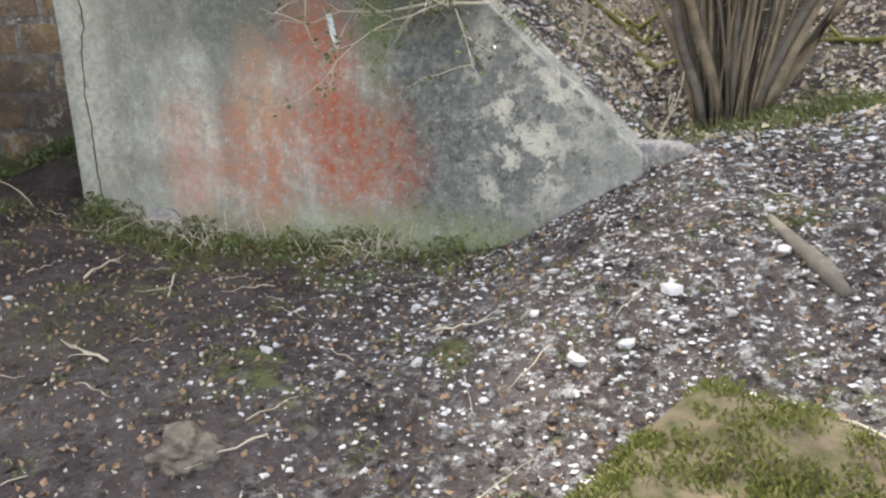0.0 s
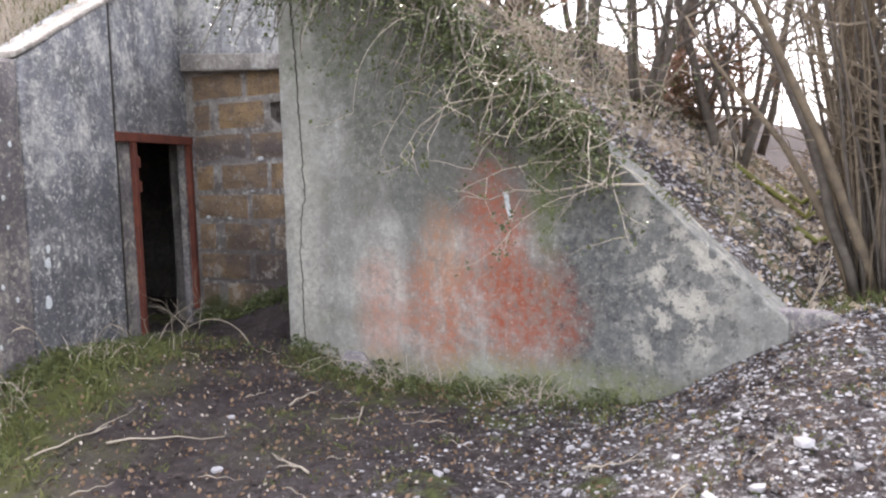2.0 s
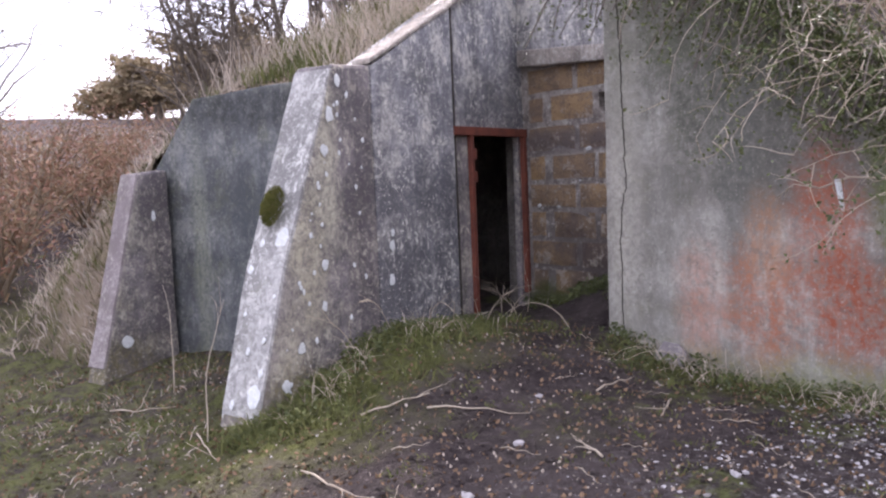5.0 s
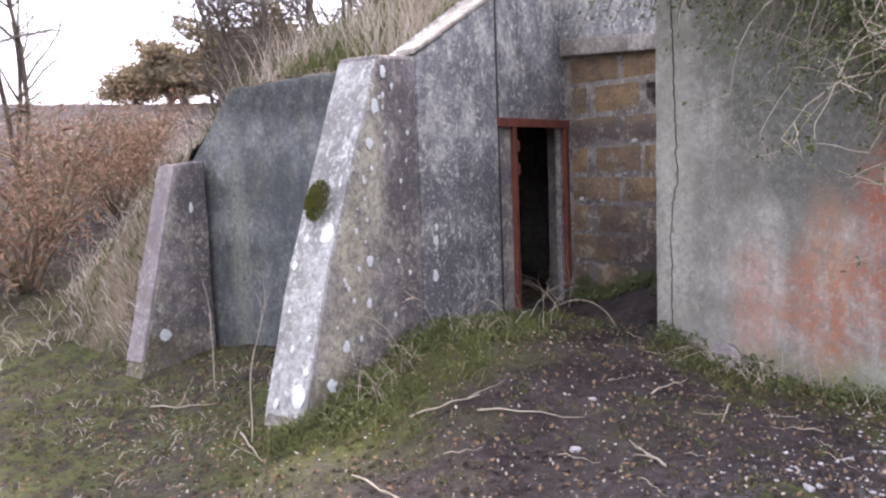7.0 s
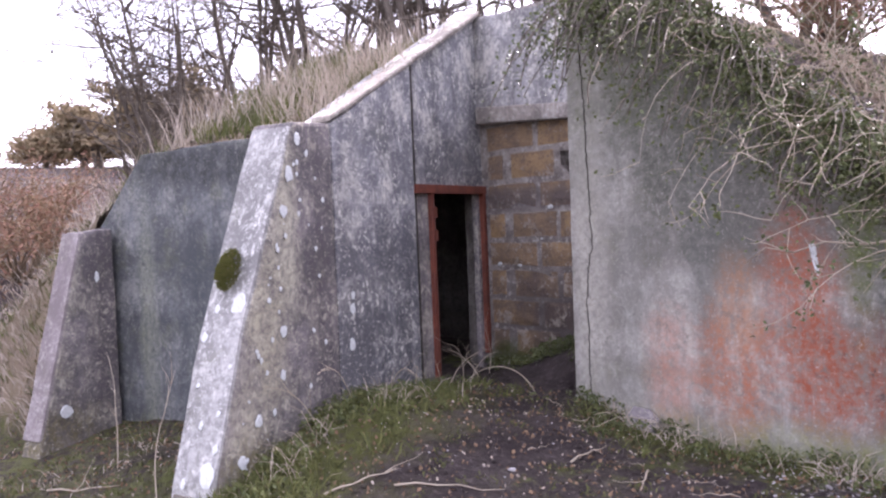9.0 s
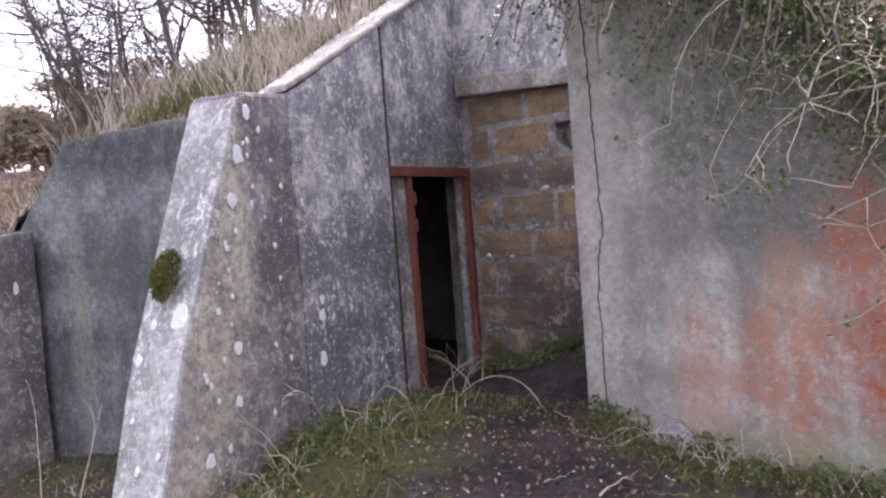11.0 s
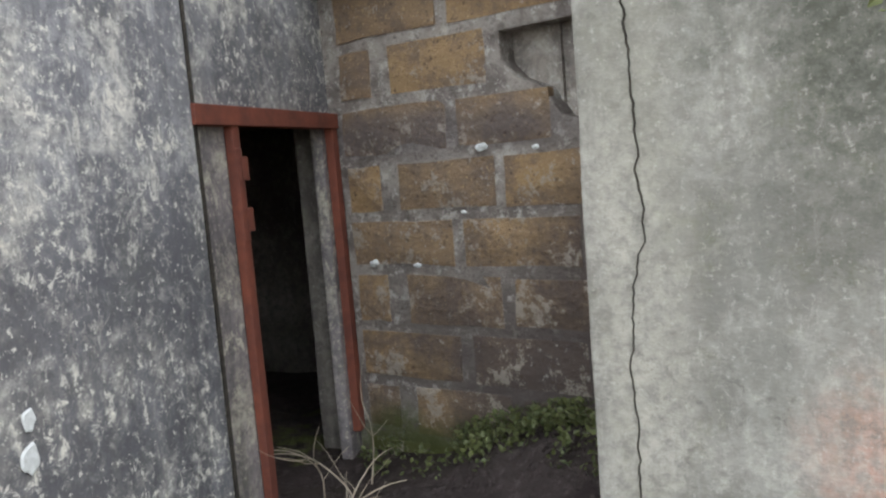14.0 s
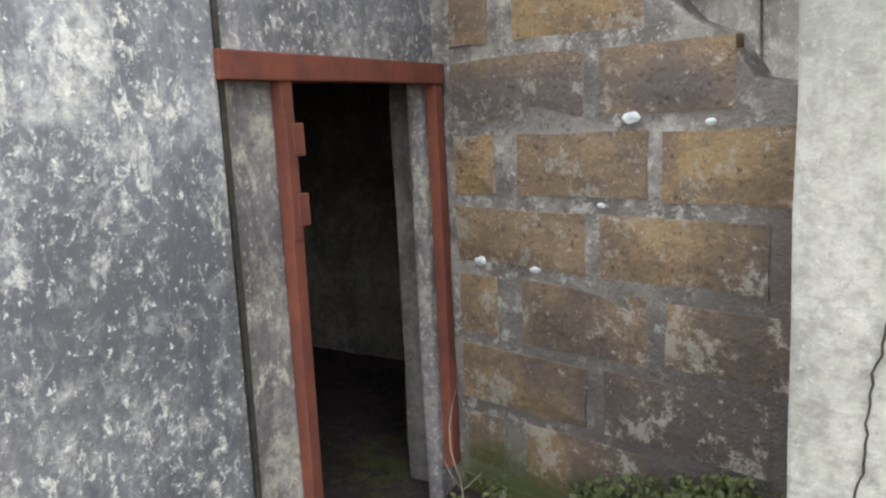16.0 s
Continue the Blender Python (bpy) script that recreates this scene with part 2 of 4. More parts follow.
M_DRY = plain("dry_grass", (0.47, 0.40, 0.31), (0.28, 0.22, 0.165), 6, 0.8, 0.0, 0.6, (0.54, 0.48, 0.40))
M_LEAF = plain("ivy_leaf", (0.10, 0.12, 0.05), (0.06, 0.075, 0.032), 8, 0.38, 0.0, 0.6, (0.14, 0.15, 0.05))
M_DEAD = plain("dead_leaf", (0.20, 0.13, 0.08), (0.12, 0.08, 0.05), 20, 0.9, 0.2, 0.6, (0.30, 0.20, 0.12))
M_BARK = plain("bark", (0.27, 0.21, 0.14), (0.14, 0.11, 0.08), 14, 0.95, 0.8, 0.3, (0.24, 0.20, 0.13))
M_DARKBARK = plain("dark_bark", (0.17, 0.145, 0.115), (0.10, 0.085, 0.07), 14, 0.95, 0.6)
M_STEM = plain("pale_stem", (0.45, 0.38, 0.28), (0.30, 0.24, 0.17), 14, 0.85, 0.3, 0.5, (0.5, 0.45, 0.36))
M_BUSH = plain("gorse_needles", (0.10, 0.12, 0.045), (0.06, 0.08, 0.03), 4, 0.8, 0.0, 0.6, (0.20, 0.12, 0.06))
M_BROWNBUSH = plain("brown_foliage", (0.38, 0.19, 0.14), (0.19, 0.12, 0.085), 4, 0.85, 0.0, 0.6, (0.16, 0.15, 0.06))
M_PINE = plain("pine_foliage", (0.26, 0.21, 0.12), (0.16, 0.14, 0.08), 2, 0.9, 0.0, 0.7, (0.30, 0.22, 0.14))


def soil_material(name, wild):
    """Bare dark soil near the walls, going over to grass and leaf litter."""
    k = Nodes(name, 0.97, 0.1)
    c = k.mix(k.ramp(k.noise(2.2, 6, 0.7), 0.35, 0.65), (0.058, 0.046, 0.044), (0.105, 0.086, 0.080))
    c = k.mix(k.ramp(k.noise(24, 6, 0.75), 0.5, 0.7, 0, 0.6), c, (0.20, 0.17, 0.155))
    c = k.mix(k.ramp(k.noise(55, 4, 0.7), 0.58, 0.7, 0, 0.6), c, (0.045, 0.036, 0.032))
    chalky = k.math("MULTIPLY", k.blob((1.4, 5.4 if wild else 3.9, 0.6), (2.4, 3.4, 4) if wild else (1.7, 2.6, 3), k.noise(1.7, 5)), k.ramp(k.noise(20, 6, 0.8), 0.50, 0.62))
    c = k.mix(k.math("MULTIPLY", chalky, 0.8), c, (0.42, 0.40, 0.38))
    mossy = k.ramp(k.noise(1.5, 7, 0.75), 0.52 if wild else 0.56, 0.66, 0, 0.7)
    c = k.mix(mossy, c, (0.14, 0.16, 0.045))
    left = k.math("MULTIPLY", k.blob((-4.6, 0.5, 0.3), (3.6, 4.0, 3), k.noise(1.3, 5)), k.ramp(k.noise(9, 6, 0.75), 0.35, 0.62))
    c = k.mix(k.math("MULTIPLY", left, 0.8), c, (0.18, 0.19, 0.07))
    for at, size in (((-2.1, 2.6, 0.3), (0.65, 0.75, 2)), ((-2.3, 3.4, 0.4), (0.45, 0.8, 2)), ((-0.9, 4.5, 0.3), (1.1, 0.22, 2))):
        patch_of = k.math("MULTIPLY", k.blob(at, size, k.noise(2.6, 6, 0.7)), k.ramp(k.noise(16, 6, 0.75), 0.36, 0.56, 0.2, 0.9))
        c = k.mix(patch_of, c, (0.115, 0.125, 0.035))
    if wild:
        c = k.mix(k.ramp(k.noise(0.6, 6, 0.7), 0.45, 0.6, 0, 0.8), c, (0.36, 0.28, 0.20))
    h = k.math("ADD", k.noise(18, 6, 0.75), k.math("MULTIPLY", k.noise(70, 4), 0.4))
    return k.done(c, h, 1.0, 0.06)


M_SOIL = soil_material("soil", False)
M_BANK = soil_material("bank_soil", True)


# ---- mesh helpers ----
def link(name, bm, mat, parent=None, smooth=False):
    me = bpy.data.meshes.new(name)
    bm.to_mesh(me)
    bm.free()
    if smooth:
        me.polygons.foreach_set("use_smooth", [True] * len(me.polygons))
    me.materials.append(mat)
    ob = new(name, me)
    if parent:
        ob.parent = parent
    return ob


def part(name, bm, mat, parent, label="", smooth=False):
    ob = link(name, bm, mat, parent, smooth)
    return tagged(ob, label) if label else ob


def raw(name, verts, faces, mat, parent=None, smooth=False):
    me = bpy.data.meshes.new(name)
    me.from_pydata(verts, [], faces)
    if smooth:
        me.polygons.foreach_set("use_smooth", [True] * len(me.polygons))
    me.materials.append(mat)
    ob = new(name, me)
    if parent:
        ob.parent = parent
    return ob


def thing(name, label, category, m=None, group=""):
    ob = new(name)
    if m:
        ob.matrix_world = m
    return tagged(ob, label, category, group)


def prism(outline, depth, bevel=0.012, wear=0.0, cuts=0):
    """A slab: an outline in the local xz plane, going back along local +y by depth."""
    bm = bmesh.new()
    front = [bm.verts.new((x, 0, z)) for x, z in outline]
    back = [bm.verts.new((x, depth, z)) for x, z in outline]
    n = len(outline)
    bm.faces.new(front)
    bm.faces.new(back[::-1])
    for i in range(n):
        j = (i + 1) % n
        bm.faces.new((front[j], front[i], back[i], back[j]))
    bmesh.ops.recalc_face_normals(bm, faces=bm.faces)
    if bevel:
        bmesh.ops.bevel(bm, geom=bm.edges[:], offset=bevel, segments=2, affect="EDGES", profile=0.6)
    if cuts:
        bmesh.ops.triangulate(bm, faces=bm.faces[:])
        for _ in range(cuts):
            long = [e for e in bm.edges if e.calc_length() > 0.10]
            bmesh.ops.subdivide_edges(bm, edges=long, cuts=1)
            bmesh.ops.triangulate(bm, faces=bm.faces[:])
    if wear:
        for v in bm.verts:
            v.co += Vector((noise.noise(v.co * 5), noise.noise(v.co * 5 + Vector((9, 0, 0))), noise.noise(v.co * 5 + Vector((0, 9, 0))))) * wear
    return bm


def tube(verts, faces, pts, radii, sides=5):
    """Adds a tapered tube along pts to the lists."""
    base = len(verts)
    up = Vector((0.3, 0.2, 0.93))
    for i, (p, r) in enumerate(zip(pts, radii)):
        d = (pts[min(i + 1, len(pts) - 1)] - pts[max(i - 1, 0)]).normalized()
        a = d.cross(up if abs(d.dot(up)) < 0.95 else Vector((1, 0, 0))).normalized()
        b = d.cross(a)
        for s in range(sides):
            w = 2 * math.pi * s / sides
            verts.append(tuple(p + a * (r * math.cos(w)) + b * (r * math.sin(w))))
    for i in range(len(pts) - 1):
        for s in range(sides):
            q = (s + 1) % sides
            o = base + i * sides
            faces.append((o + s, o + q, o + sides + q, o + sides + s))
    faces.append(tuple(base + s for s in range(sides))[::-1])
    faces.append(tuple(base + (len(pts) - 1) * sides + s for s in range(sides)))


def rnd(a, b):
    return random.uniform(a, b)


def wander(start, heading, length, steps, bend, pull=Vector((0, 0, 0))):
    pts, d = [start.copy()], heading.normalized()
    for _ in range(steps):
        d = (d + Vector((rnd(-1, 1), rnd(-1, 1), rnd(-1, 1))) * bend + pull).normalized()
        pts.append(pts[-1] + d * (length / steps))
    return pts


def blade(verts, faces, p, d, length, width, droop=0.3):
    side = d.cross(Vector((rnd(-1, 1), rnd(-1, 1), rnd(-0.3, 0.3)))).normalized() * width * 0.5
    mid = p + d * length * 0.55
    tip = p + d * length + Vector((d.x, d.y, -0.6)) * length * droop
    o = len(verts)
    verts.extend(tuple(v) for v in (p - side, p + side, mid + side * 0.8, mid - side * 0.8, tip))
    faces.extend(((o, o + 1, o + 2, o + 3), (o + 3, o + 2, o + 4)))


def leaf(verts, faces, p, size):
    a = Vector((rnd(-1, 1), rnd(-1, 1), rnd(-1, 1))).normalized()
    b = a.cross(Vector((rnd(-1, 1), rnd(-1, 1), rnd(-1, 1)))).normalized()
    c = a.cross(b) * size * 0.15
    o = len(verts)
    verts.extend(tuple(v) for v in (p - a * size * 0.5, p + b * size * 0.32 + c, p + a * size * 0.5, p - b * size * 0.32 + c))
    faces.extend(((o, o + 1, o + 2), (o, o + 2, o + 3)))


def step(a, b, x):
    x = min(1.0, max(0.0, (x - a) / (b - a)))
    return x * x * (3 - 2 * x)


def along(x, table):
    for (x0, z0), (x1, z1) in zip(table, table[1:]):
        if x <= x1:
            return z0 + (z1 - z0) * max(0.0, (x - x0) / (x1 - x0))
    return table[-1][1]


# ---- plan ----
YR, YB = 4.70, 5.21                      # faces of the front wall and of the block wall
CORNER = Vector((-3.25, 5.21, 0))        # where the passage's side wall meets the block wall
OUT = Vector((0.342, -0.940, 0))         # along the side wall, outwards
LEFT = Vector((-0.940, -0.342, 0))       # square to it, along the shelter's front
FOOT = CORNER + OUT * 1.905              # the corner of the shelter's front and the side wall
RIGHT_TOP = [(-3.4, 3.10), (-2.3, 3.02), (-2.0, 2.80), (-1.25, 2.74), (-1.05, 2.60), (-0.62, 2.20), (0.02, 1.65), (0.26, 1.43), (0.87, 0.82), (1.0, 0.60), (1.4, 0.1), (30, -1.0)]


def side_frame(u=0.0, inward=0.0):
    """Local x runs from the corner outwards along the side wall, local y into the wall."""
    p = CORNER + OUT * u + LEFT * inward
    m = Matrix((OUT, LEFT, Vector((0, 0, 1)))).transposed().to_4x4()
    return Matrix.Translation(p) @ m


def ground_z(x, y):
    z = 0.08 + 0.26 * step(0.6, 3.8, y)
    z += 0.42 * step(0.1, 1.3, x) * step(2.7, 4.9, y) + 0.30 * step(0.9, 3.0, x) * step(1.5, 5, y)
    z += 0.10 * step(-0.9, -2.2, x) * step(2.6, 4.4, y)
    z += 0.22 * math.exp(-((x + 2.35) ** 2 + (y - 3.3) ** 2) / 0.5)
    z += 0.24 * step(-3.2, -2.1, x) * step(4.75, 5.2, y) * step(-1.7, -2.2, x)
    z -= 0.06 * step(-1.5, -2.8, x) * step(1.8, 0.5, y)
    z += 0.06 * noise.noise(Vector((x * 0.9, y * 0.9, 0.3))) + 0.025 * noise.noise(Vector((x * 4, y * 4, 1.7)))
    z += 0.30 * max(0.0, min(y, 13.0) - 5.9) * step(-1.5, 1.0, x)
    z += min(3.6, 0.15 * max(0.0, math.hypot(x, y - 2) - 5.5)) * step(-3.5, -8.5, x)
    far = math.hypot(x, y - 2)
    z += 0.004 * max(0.0, far - 12)
    return z


def mound_z(x, y):
    rel = Vector((x, y, 0)) - FOOT
    back, s = -rel.dot(OUT), rel.dot(LEFT)
    left = 2.10 + 0.50 * back - max(0.0, s - 1.55) * 0.70 - 2.4 * max(0.0, -back)
    right = along(x, RIGHT_TOP) + 0.05 * max(0.0, y - 4.8) * step(-0.5, 1.5, x)
    z = min(left, right, 3.12 + 0.02 * (y - 5))
    z -= 0.22 * max(0.0, y - 9.0)
    z += 0.055 * step(-1.2, -0.5, x) * step(YR + 0.5, YR + 0.1, y)
    return z - 0.03 + 0.05 * noise.noise(Vector((x * 1.3, y * 1.3, 5.0))) + 0.02 * noise.noise(Vector((x * 6, y * 6, 2.0)))


def surface_z(x, y):
    rel = Vector((x, y, 0)) - FOOT
    behind = rel.dot(LEFT) > 2.08 or (x > -2.0 and y > YR + (0.06 if x > -0.8 else 0.15)) or (x <= -2.0 and -rel.dot(OUT) > 0.1 and ((Vector((x, y, 0)) - CORNER).dot(LEFT) > 0.1 or y > YB + 0.1))
    return max(ground_z(x, y), mound_z(x, y)) if behind else ground_z(x, y)


# ---- ground ----
def sheet(name, xs, ys, height, mat, keep=None):
    verts, faces, ids = [], [], {}
    for j, y in enumerate(ys):
        for i, x in enumerate(xs):
            ids[i, j] = len(verts)
            verts.append((x, y, height(x, y)))
    for j in range(len(ys) - 1):
        for i in range(len(xs) - 1):
            if keep is None or keep((xs[i] + xs[i + 1]) / 2, (ys[j] + ys[j + 1]) / 2):
                faces.append((ids[i, j], ids[i + 1, j], ids[i + 1, j + 1], ids[i, j + 1]))
    return raw(name, verts, faces, mat, smooth=True)


def axis(lo, a, b, hi, fine):
    out = [a + (b - a) * i / int((b - a) / fine) for i in range(int((b - a) / fine) + 1)]
    v, s = b, fine
    while v < hi:
        s *= 1.25
        v += s
        out.append(v)
    v, s = a, fine
    while v > lo:
        s *= 1.25
        v -= s
        out.insert(0, v)
    return out


tagged(sheet("ground", axis(-1500, -7, 4, 1500, 0.07), axis(-1500, 0.0, 6.6, 1500, 0.07), ground_z, M_SOIL),
       "dark trampled soil with leaf litter, moss and chalk crumbs", "ground", kind="structure")


def on_mound(x, y):
    rel = Vector((x, y, 0)) - FOOT
    if rel.dot(LEFT) > 2.08:
        return True
    if x > -2.0:
        return y > YR + (0.06 if x > -0.8 else 0.12)
    if y > YB + 0.12:
        return -rel.dot(OUT) > 0.12
    return -rel.dot(OUT) > 0.12 and (Vector((x, y, 0)) - CORNER).dot(LEFT) > 0.10


tagged(sheet("earth_mound", axis(-14, -6.5, 3.5, 14, 0.09), axis(-4.0, 1.0, 8.0, 22, 0.09), mound_z, M_BANK, on_mound),
       "grassed earth bank heaped over the concrete shelter", "bank", kind="structure")

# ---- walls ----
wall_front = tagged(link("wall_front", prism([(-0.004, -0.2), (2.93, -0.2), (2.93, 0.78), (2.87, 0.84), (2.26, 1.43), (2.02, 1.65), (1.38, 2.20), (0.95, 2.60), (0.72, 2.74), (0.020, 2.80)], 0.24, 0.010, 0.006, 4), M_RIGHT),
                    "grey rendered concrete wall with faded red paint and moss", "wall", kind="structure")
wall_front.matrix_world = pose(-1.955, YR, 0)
wall_front.data.polygons.foreach_set("use_smooth", [False] * len(wall_front.data.polygons))

wall_side = tagged(link("wall_side", prism([(1.022, -0.2), (1.90, -0.2), (1.90, 2.16), (1.022, 2.63)], 0.26, 0.012, 0.004, 3), M_SIDE),
                   "grey lichened concrete side wall with a sloping top", "wall", kind="structure")
wall_side.matrix_world = side_frame()
door_wall = tagged(link("wall_door", prism([(-0.05, 1.80), (0.992, 1.80), (0.992, 2.63), (0, 3.14), (-0.05, 3.14)], 0.24, 0.01, 0.004, 3), M_SIDE),
                   "grey streaked concrete panel above the doorway", "wall", kind="structure")
door_wall.matrix_world = side_frame(0, 0.04)
for name, u0, u1 in (("jamb_outer", 0.792, 0.988), ("jamb_inner", -0.05, 0.085)):
    ob = tagged(link(name, prism([(u0, -0.2), (u1, -0.2), (u1, 1.78), (u0, 1.78)], 0.24 if u0 > 0 else 0.05, 0.012, 0.004, 2), M_BUTT), "chipped concrete door jamb", "jamb", kind="structure")
    ob.matrix_world = side_frame(0, 0.03)
coping = tagged(link("coping", prism([(0.0, 3.13), (1.92, 2.165), (1.92, 2.20), (0.0, 3.17)], 0.15, 0.014, 0.010, 4), M_LINTEL), "pale worn sloping edge of the side wall", "coping", kind="structure")
coping.matrix_world = side_frame(0, -0.012)

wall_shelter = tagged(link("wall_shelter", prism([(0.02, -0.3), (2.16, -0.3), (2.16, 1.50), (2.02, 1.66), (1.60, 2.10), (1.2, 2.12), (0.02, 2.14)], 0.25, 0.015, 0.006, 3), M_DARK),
                      "dark concrete shelter front between buttresses", "wall", kind="structure")
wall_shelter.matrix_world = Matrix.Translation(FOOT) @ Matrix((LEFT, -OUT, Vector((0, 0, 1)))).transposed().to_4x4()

wall_back = tagged(link("wall_back", prism([(-0.12, -0.2), (1.55, -0.2), (1.55, 1.69), (1.11, 1.70), (0.99, 1.725), (0.955, 1.78), (0.92, 1.83), (0.83, 1.87), (0.775, 1.93), (0.77, 2.03), (1.55, 2.05), (1.55, 3.08), (-0.12, 3.12)], 0.1, 0.006, 0.004, 3), M_MORTAR),
                   "mortar face of the blocked passage", "wall", kind="structure")
wall_back.matrix_world = pose(-3.25, YB + 0.012, 0)
tagged(link("wall_return", prism([(0, -0.2), (0.3, -0.2), (0.3, 3.0), (0, 3.0)], 0.12, 0.008), M_LEFT), "grey concrete return of the passage", "wall", kind="structure").matrix_world = pose(-1.78, YR + 0.24, 0, 0, 0, 90)

# the chamber behind the doorway, its shade put into a darker concrete
inner = side_frame(0, 0.27)  # inner face of the side wall
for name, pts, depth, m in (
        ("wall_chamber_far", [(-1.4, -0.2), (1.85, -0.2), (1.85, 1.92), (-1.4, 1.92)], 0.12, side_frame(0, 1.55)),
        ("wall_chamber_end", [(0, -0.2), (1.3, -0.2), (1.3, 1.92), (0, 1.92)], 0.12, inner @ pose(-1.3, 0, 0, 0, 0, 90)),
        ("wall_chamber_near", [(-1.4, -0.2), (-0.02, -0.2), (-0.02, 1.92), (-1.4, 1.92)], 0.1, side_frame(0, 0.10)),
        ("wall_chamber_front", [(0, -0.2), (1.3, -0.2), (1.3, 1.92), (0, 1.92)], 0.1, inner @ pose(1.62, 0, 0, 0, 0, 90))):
    tagged(link(name, prism(pts, depth, 0.01, 0.01, 3), M_INSIDE), "bare concrete inside the shelter, darkened for its shade", "wall", kind="structure").matrix_world = m
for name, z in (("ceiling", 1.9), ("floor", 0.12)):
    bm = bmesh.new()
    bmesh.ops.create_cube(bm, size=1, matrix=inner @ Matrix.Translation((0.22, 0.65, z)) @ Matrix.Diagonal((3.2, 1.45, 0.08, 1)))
    tagged(link(name, bm, M_INSIDE), "concrete slab inside the shelter, darkened for its shade", name, kind="structure")

# ---- the passage: blocks, lintel, steel door frame ----
wall_upper = tagged(link("wall_upper", prism([(-0.05, 2.40), (1.5, 2.28), (1.5, 3.0), (-0.05, 3.12)], 0.05, 0.01, 0.004, 3), M_LEFT), "grey rendered concrete above the lintel", "wall", kind="structure")
wall_upper.matrix_world = pose(-3.25, YB - 0.03, 0)
lintel = tagged(link("lintel", prism([(0.0, 2.30), (1.45, 2.20), (1.45, 2.30), (0.0, 2.43)], 0.12, 0.014, 0.006, 3), M_LINTEL), "pale chipped concrete lintel over the blocked passage", "lintel", kind="structure")
lintel.matrix_world = pose(-3.24, YB - 0.085, 0)


def block_shape(w, h, seed):
    """A rough block, its front edges worn round."""
    bm = bmesh.new()
    bmesh.ops.create_cube(bm, size=1, matrix=Matrix.Diagonal((w, 0.05, h, 1)))
    bmesh.ops.subdivide_edges(bm, edges=bm.edges[:], cuts=2, use_grid_fill=True)
    off = Vector((seed * 3.1, 0, 0))
    for v in bm.verts:
        edge = max(abs(v.co.x) / (w / 2), abs(v.co.z) / (h / 2))
        if v.co.y < 0:
            v.co.y += 0.008 * (edge > 0.95)
        v.co += Vector((noise.noise(v.co * 9 + off), 0.6 * noise.noise(v.co * 7 + off * 2), noise.noise(v.co * 9 + off * 3))) * 0.011
    return bm


JOINTS = (0.10, 0.32, 0.54, 0.76, 0.98, 1.20, 1.415, 1.63, 1.85, 2.07, 2.29)
for row, (z0, z1) in enumerate(zip(JOINTS, JOINTS[1:])):
    xs = [-3.245, -3.03, -2.51, -2.0, -1.80] if row % 2 == 0 else [-3.245, -2.71, -2.19, -1.80]
    for col, (x0, x1) in enumerate(zip(xs, xs[1:])):
        if 1.8 < z0 < 2.0:
            x1 = min(x1, -2.49)
        if 1.6 < z0 < 1.8:
            x1 = min(x1, -2.27)
        if x1 - x0 < 0.10:
            continue
        x0 += 0.035 * (row % 2 == 0 and col == 1)
        w, h = x1 - x0 - 0.036 - rnd(0, 0.03), z1 - z0 - 0.030 - rnd(0, 0.022)
        ob = part("block", block_shape(w, h, row * 7 + col), M_BLOCK, wall_back)
        ob.location = ((x0 + x1) / 2 + 3.25, 0.013 + rnd(-0.004, 0.003), (z0 + z1) / 2)
recess = tagged(link("wall_recess", prism([(0.60, 1.60), (1.06, 1.60), (1.06, 2.3), (0.60, 2.3)], 0.06, 0.006, 0.004, 3), M_LINTEL), "grey smooth concrete set back behind the broken blocks", "wall", kind="structure")
recess.matrix_world = pose(-3.25, YB + 0.115, 0)
rib = tagged(link("recess_rib", prism([(0.95, 1.60), (0.962, 1.60), (0.96, 2.3), (0.95, 2.3)], 0.02, 0.004), M_LINTEL), "narrow concrete rib in the broken corner", "rib", kind="structure")
rib.matrix_world = pose(-3.25, YB + 0.098, 0)

# blobs of mortar squeezed from the joints
for x, z, size in ((-2.564, 1.646, 0.021), (-3.103, 1.233, 0.020), (-2.89, 1.226, 0.016), (-2.66, 1.42, 0.010), (-2.35, 1.63, 0.012)):
    bm = bmesh.new()
    bmesh.ops.create_icosphere(bm, subdivisions=2, radius=size)
    for v in bm.verts:
        v.co = Vector((v.co.x * 1.1, v.co.y * 0.45, v.co.z * 0.7)) * (1 + 0.5 * noise.noise(v.co * 60 + Vector((x * 9, 0, 0))))
    part("mortar_dab", bm, M_LICHEN, wall_back, "white dab of mortar").location = (x + 3.25, -0.026, z)

frame_set = thing("door_frame", "red-oxide steel door frame standing open without its door", "door frame", side_frame())


def bar(name, u0, u1, z0, z1, y0, depth, label=""):
    ob = part(name, prism([(u0, z0), (u1, z0), (u1, z1), (u0, z1)], depth, 0.004, 0.002, 2), M_RUST, frame_set, label)
    ob.location.y = y0
    return ob


bar("head", 0.0, 1.03, 1.768, 1.828, -0.012, 0.05)
bar("post", 0.780, 0.822, 0.1, 1.768, -0.004, 0.03)
bar("post", 0.005, 0.055, 0.55, 1.768, -0.006, 0.035)
for z in (1.60, 1.44):
    bar("hinge", 0.757, 0.80, z, z + 0.075, -0.012, 0.02, "rusty welded hinge plate")
bar("hinge_leaf", 0.785, 0.822, 1.41, 1.70, -0.009, 0.02)


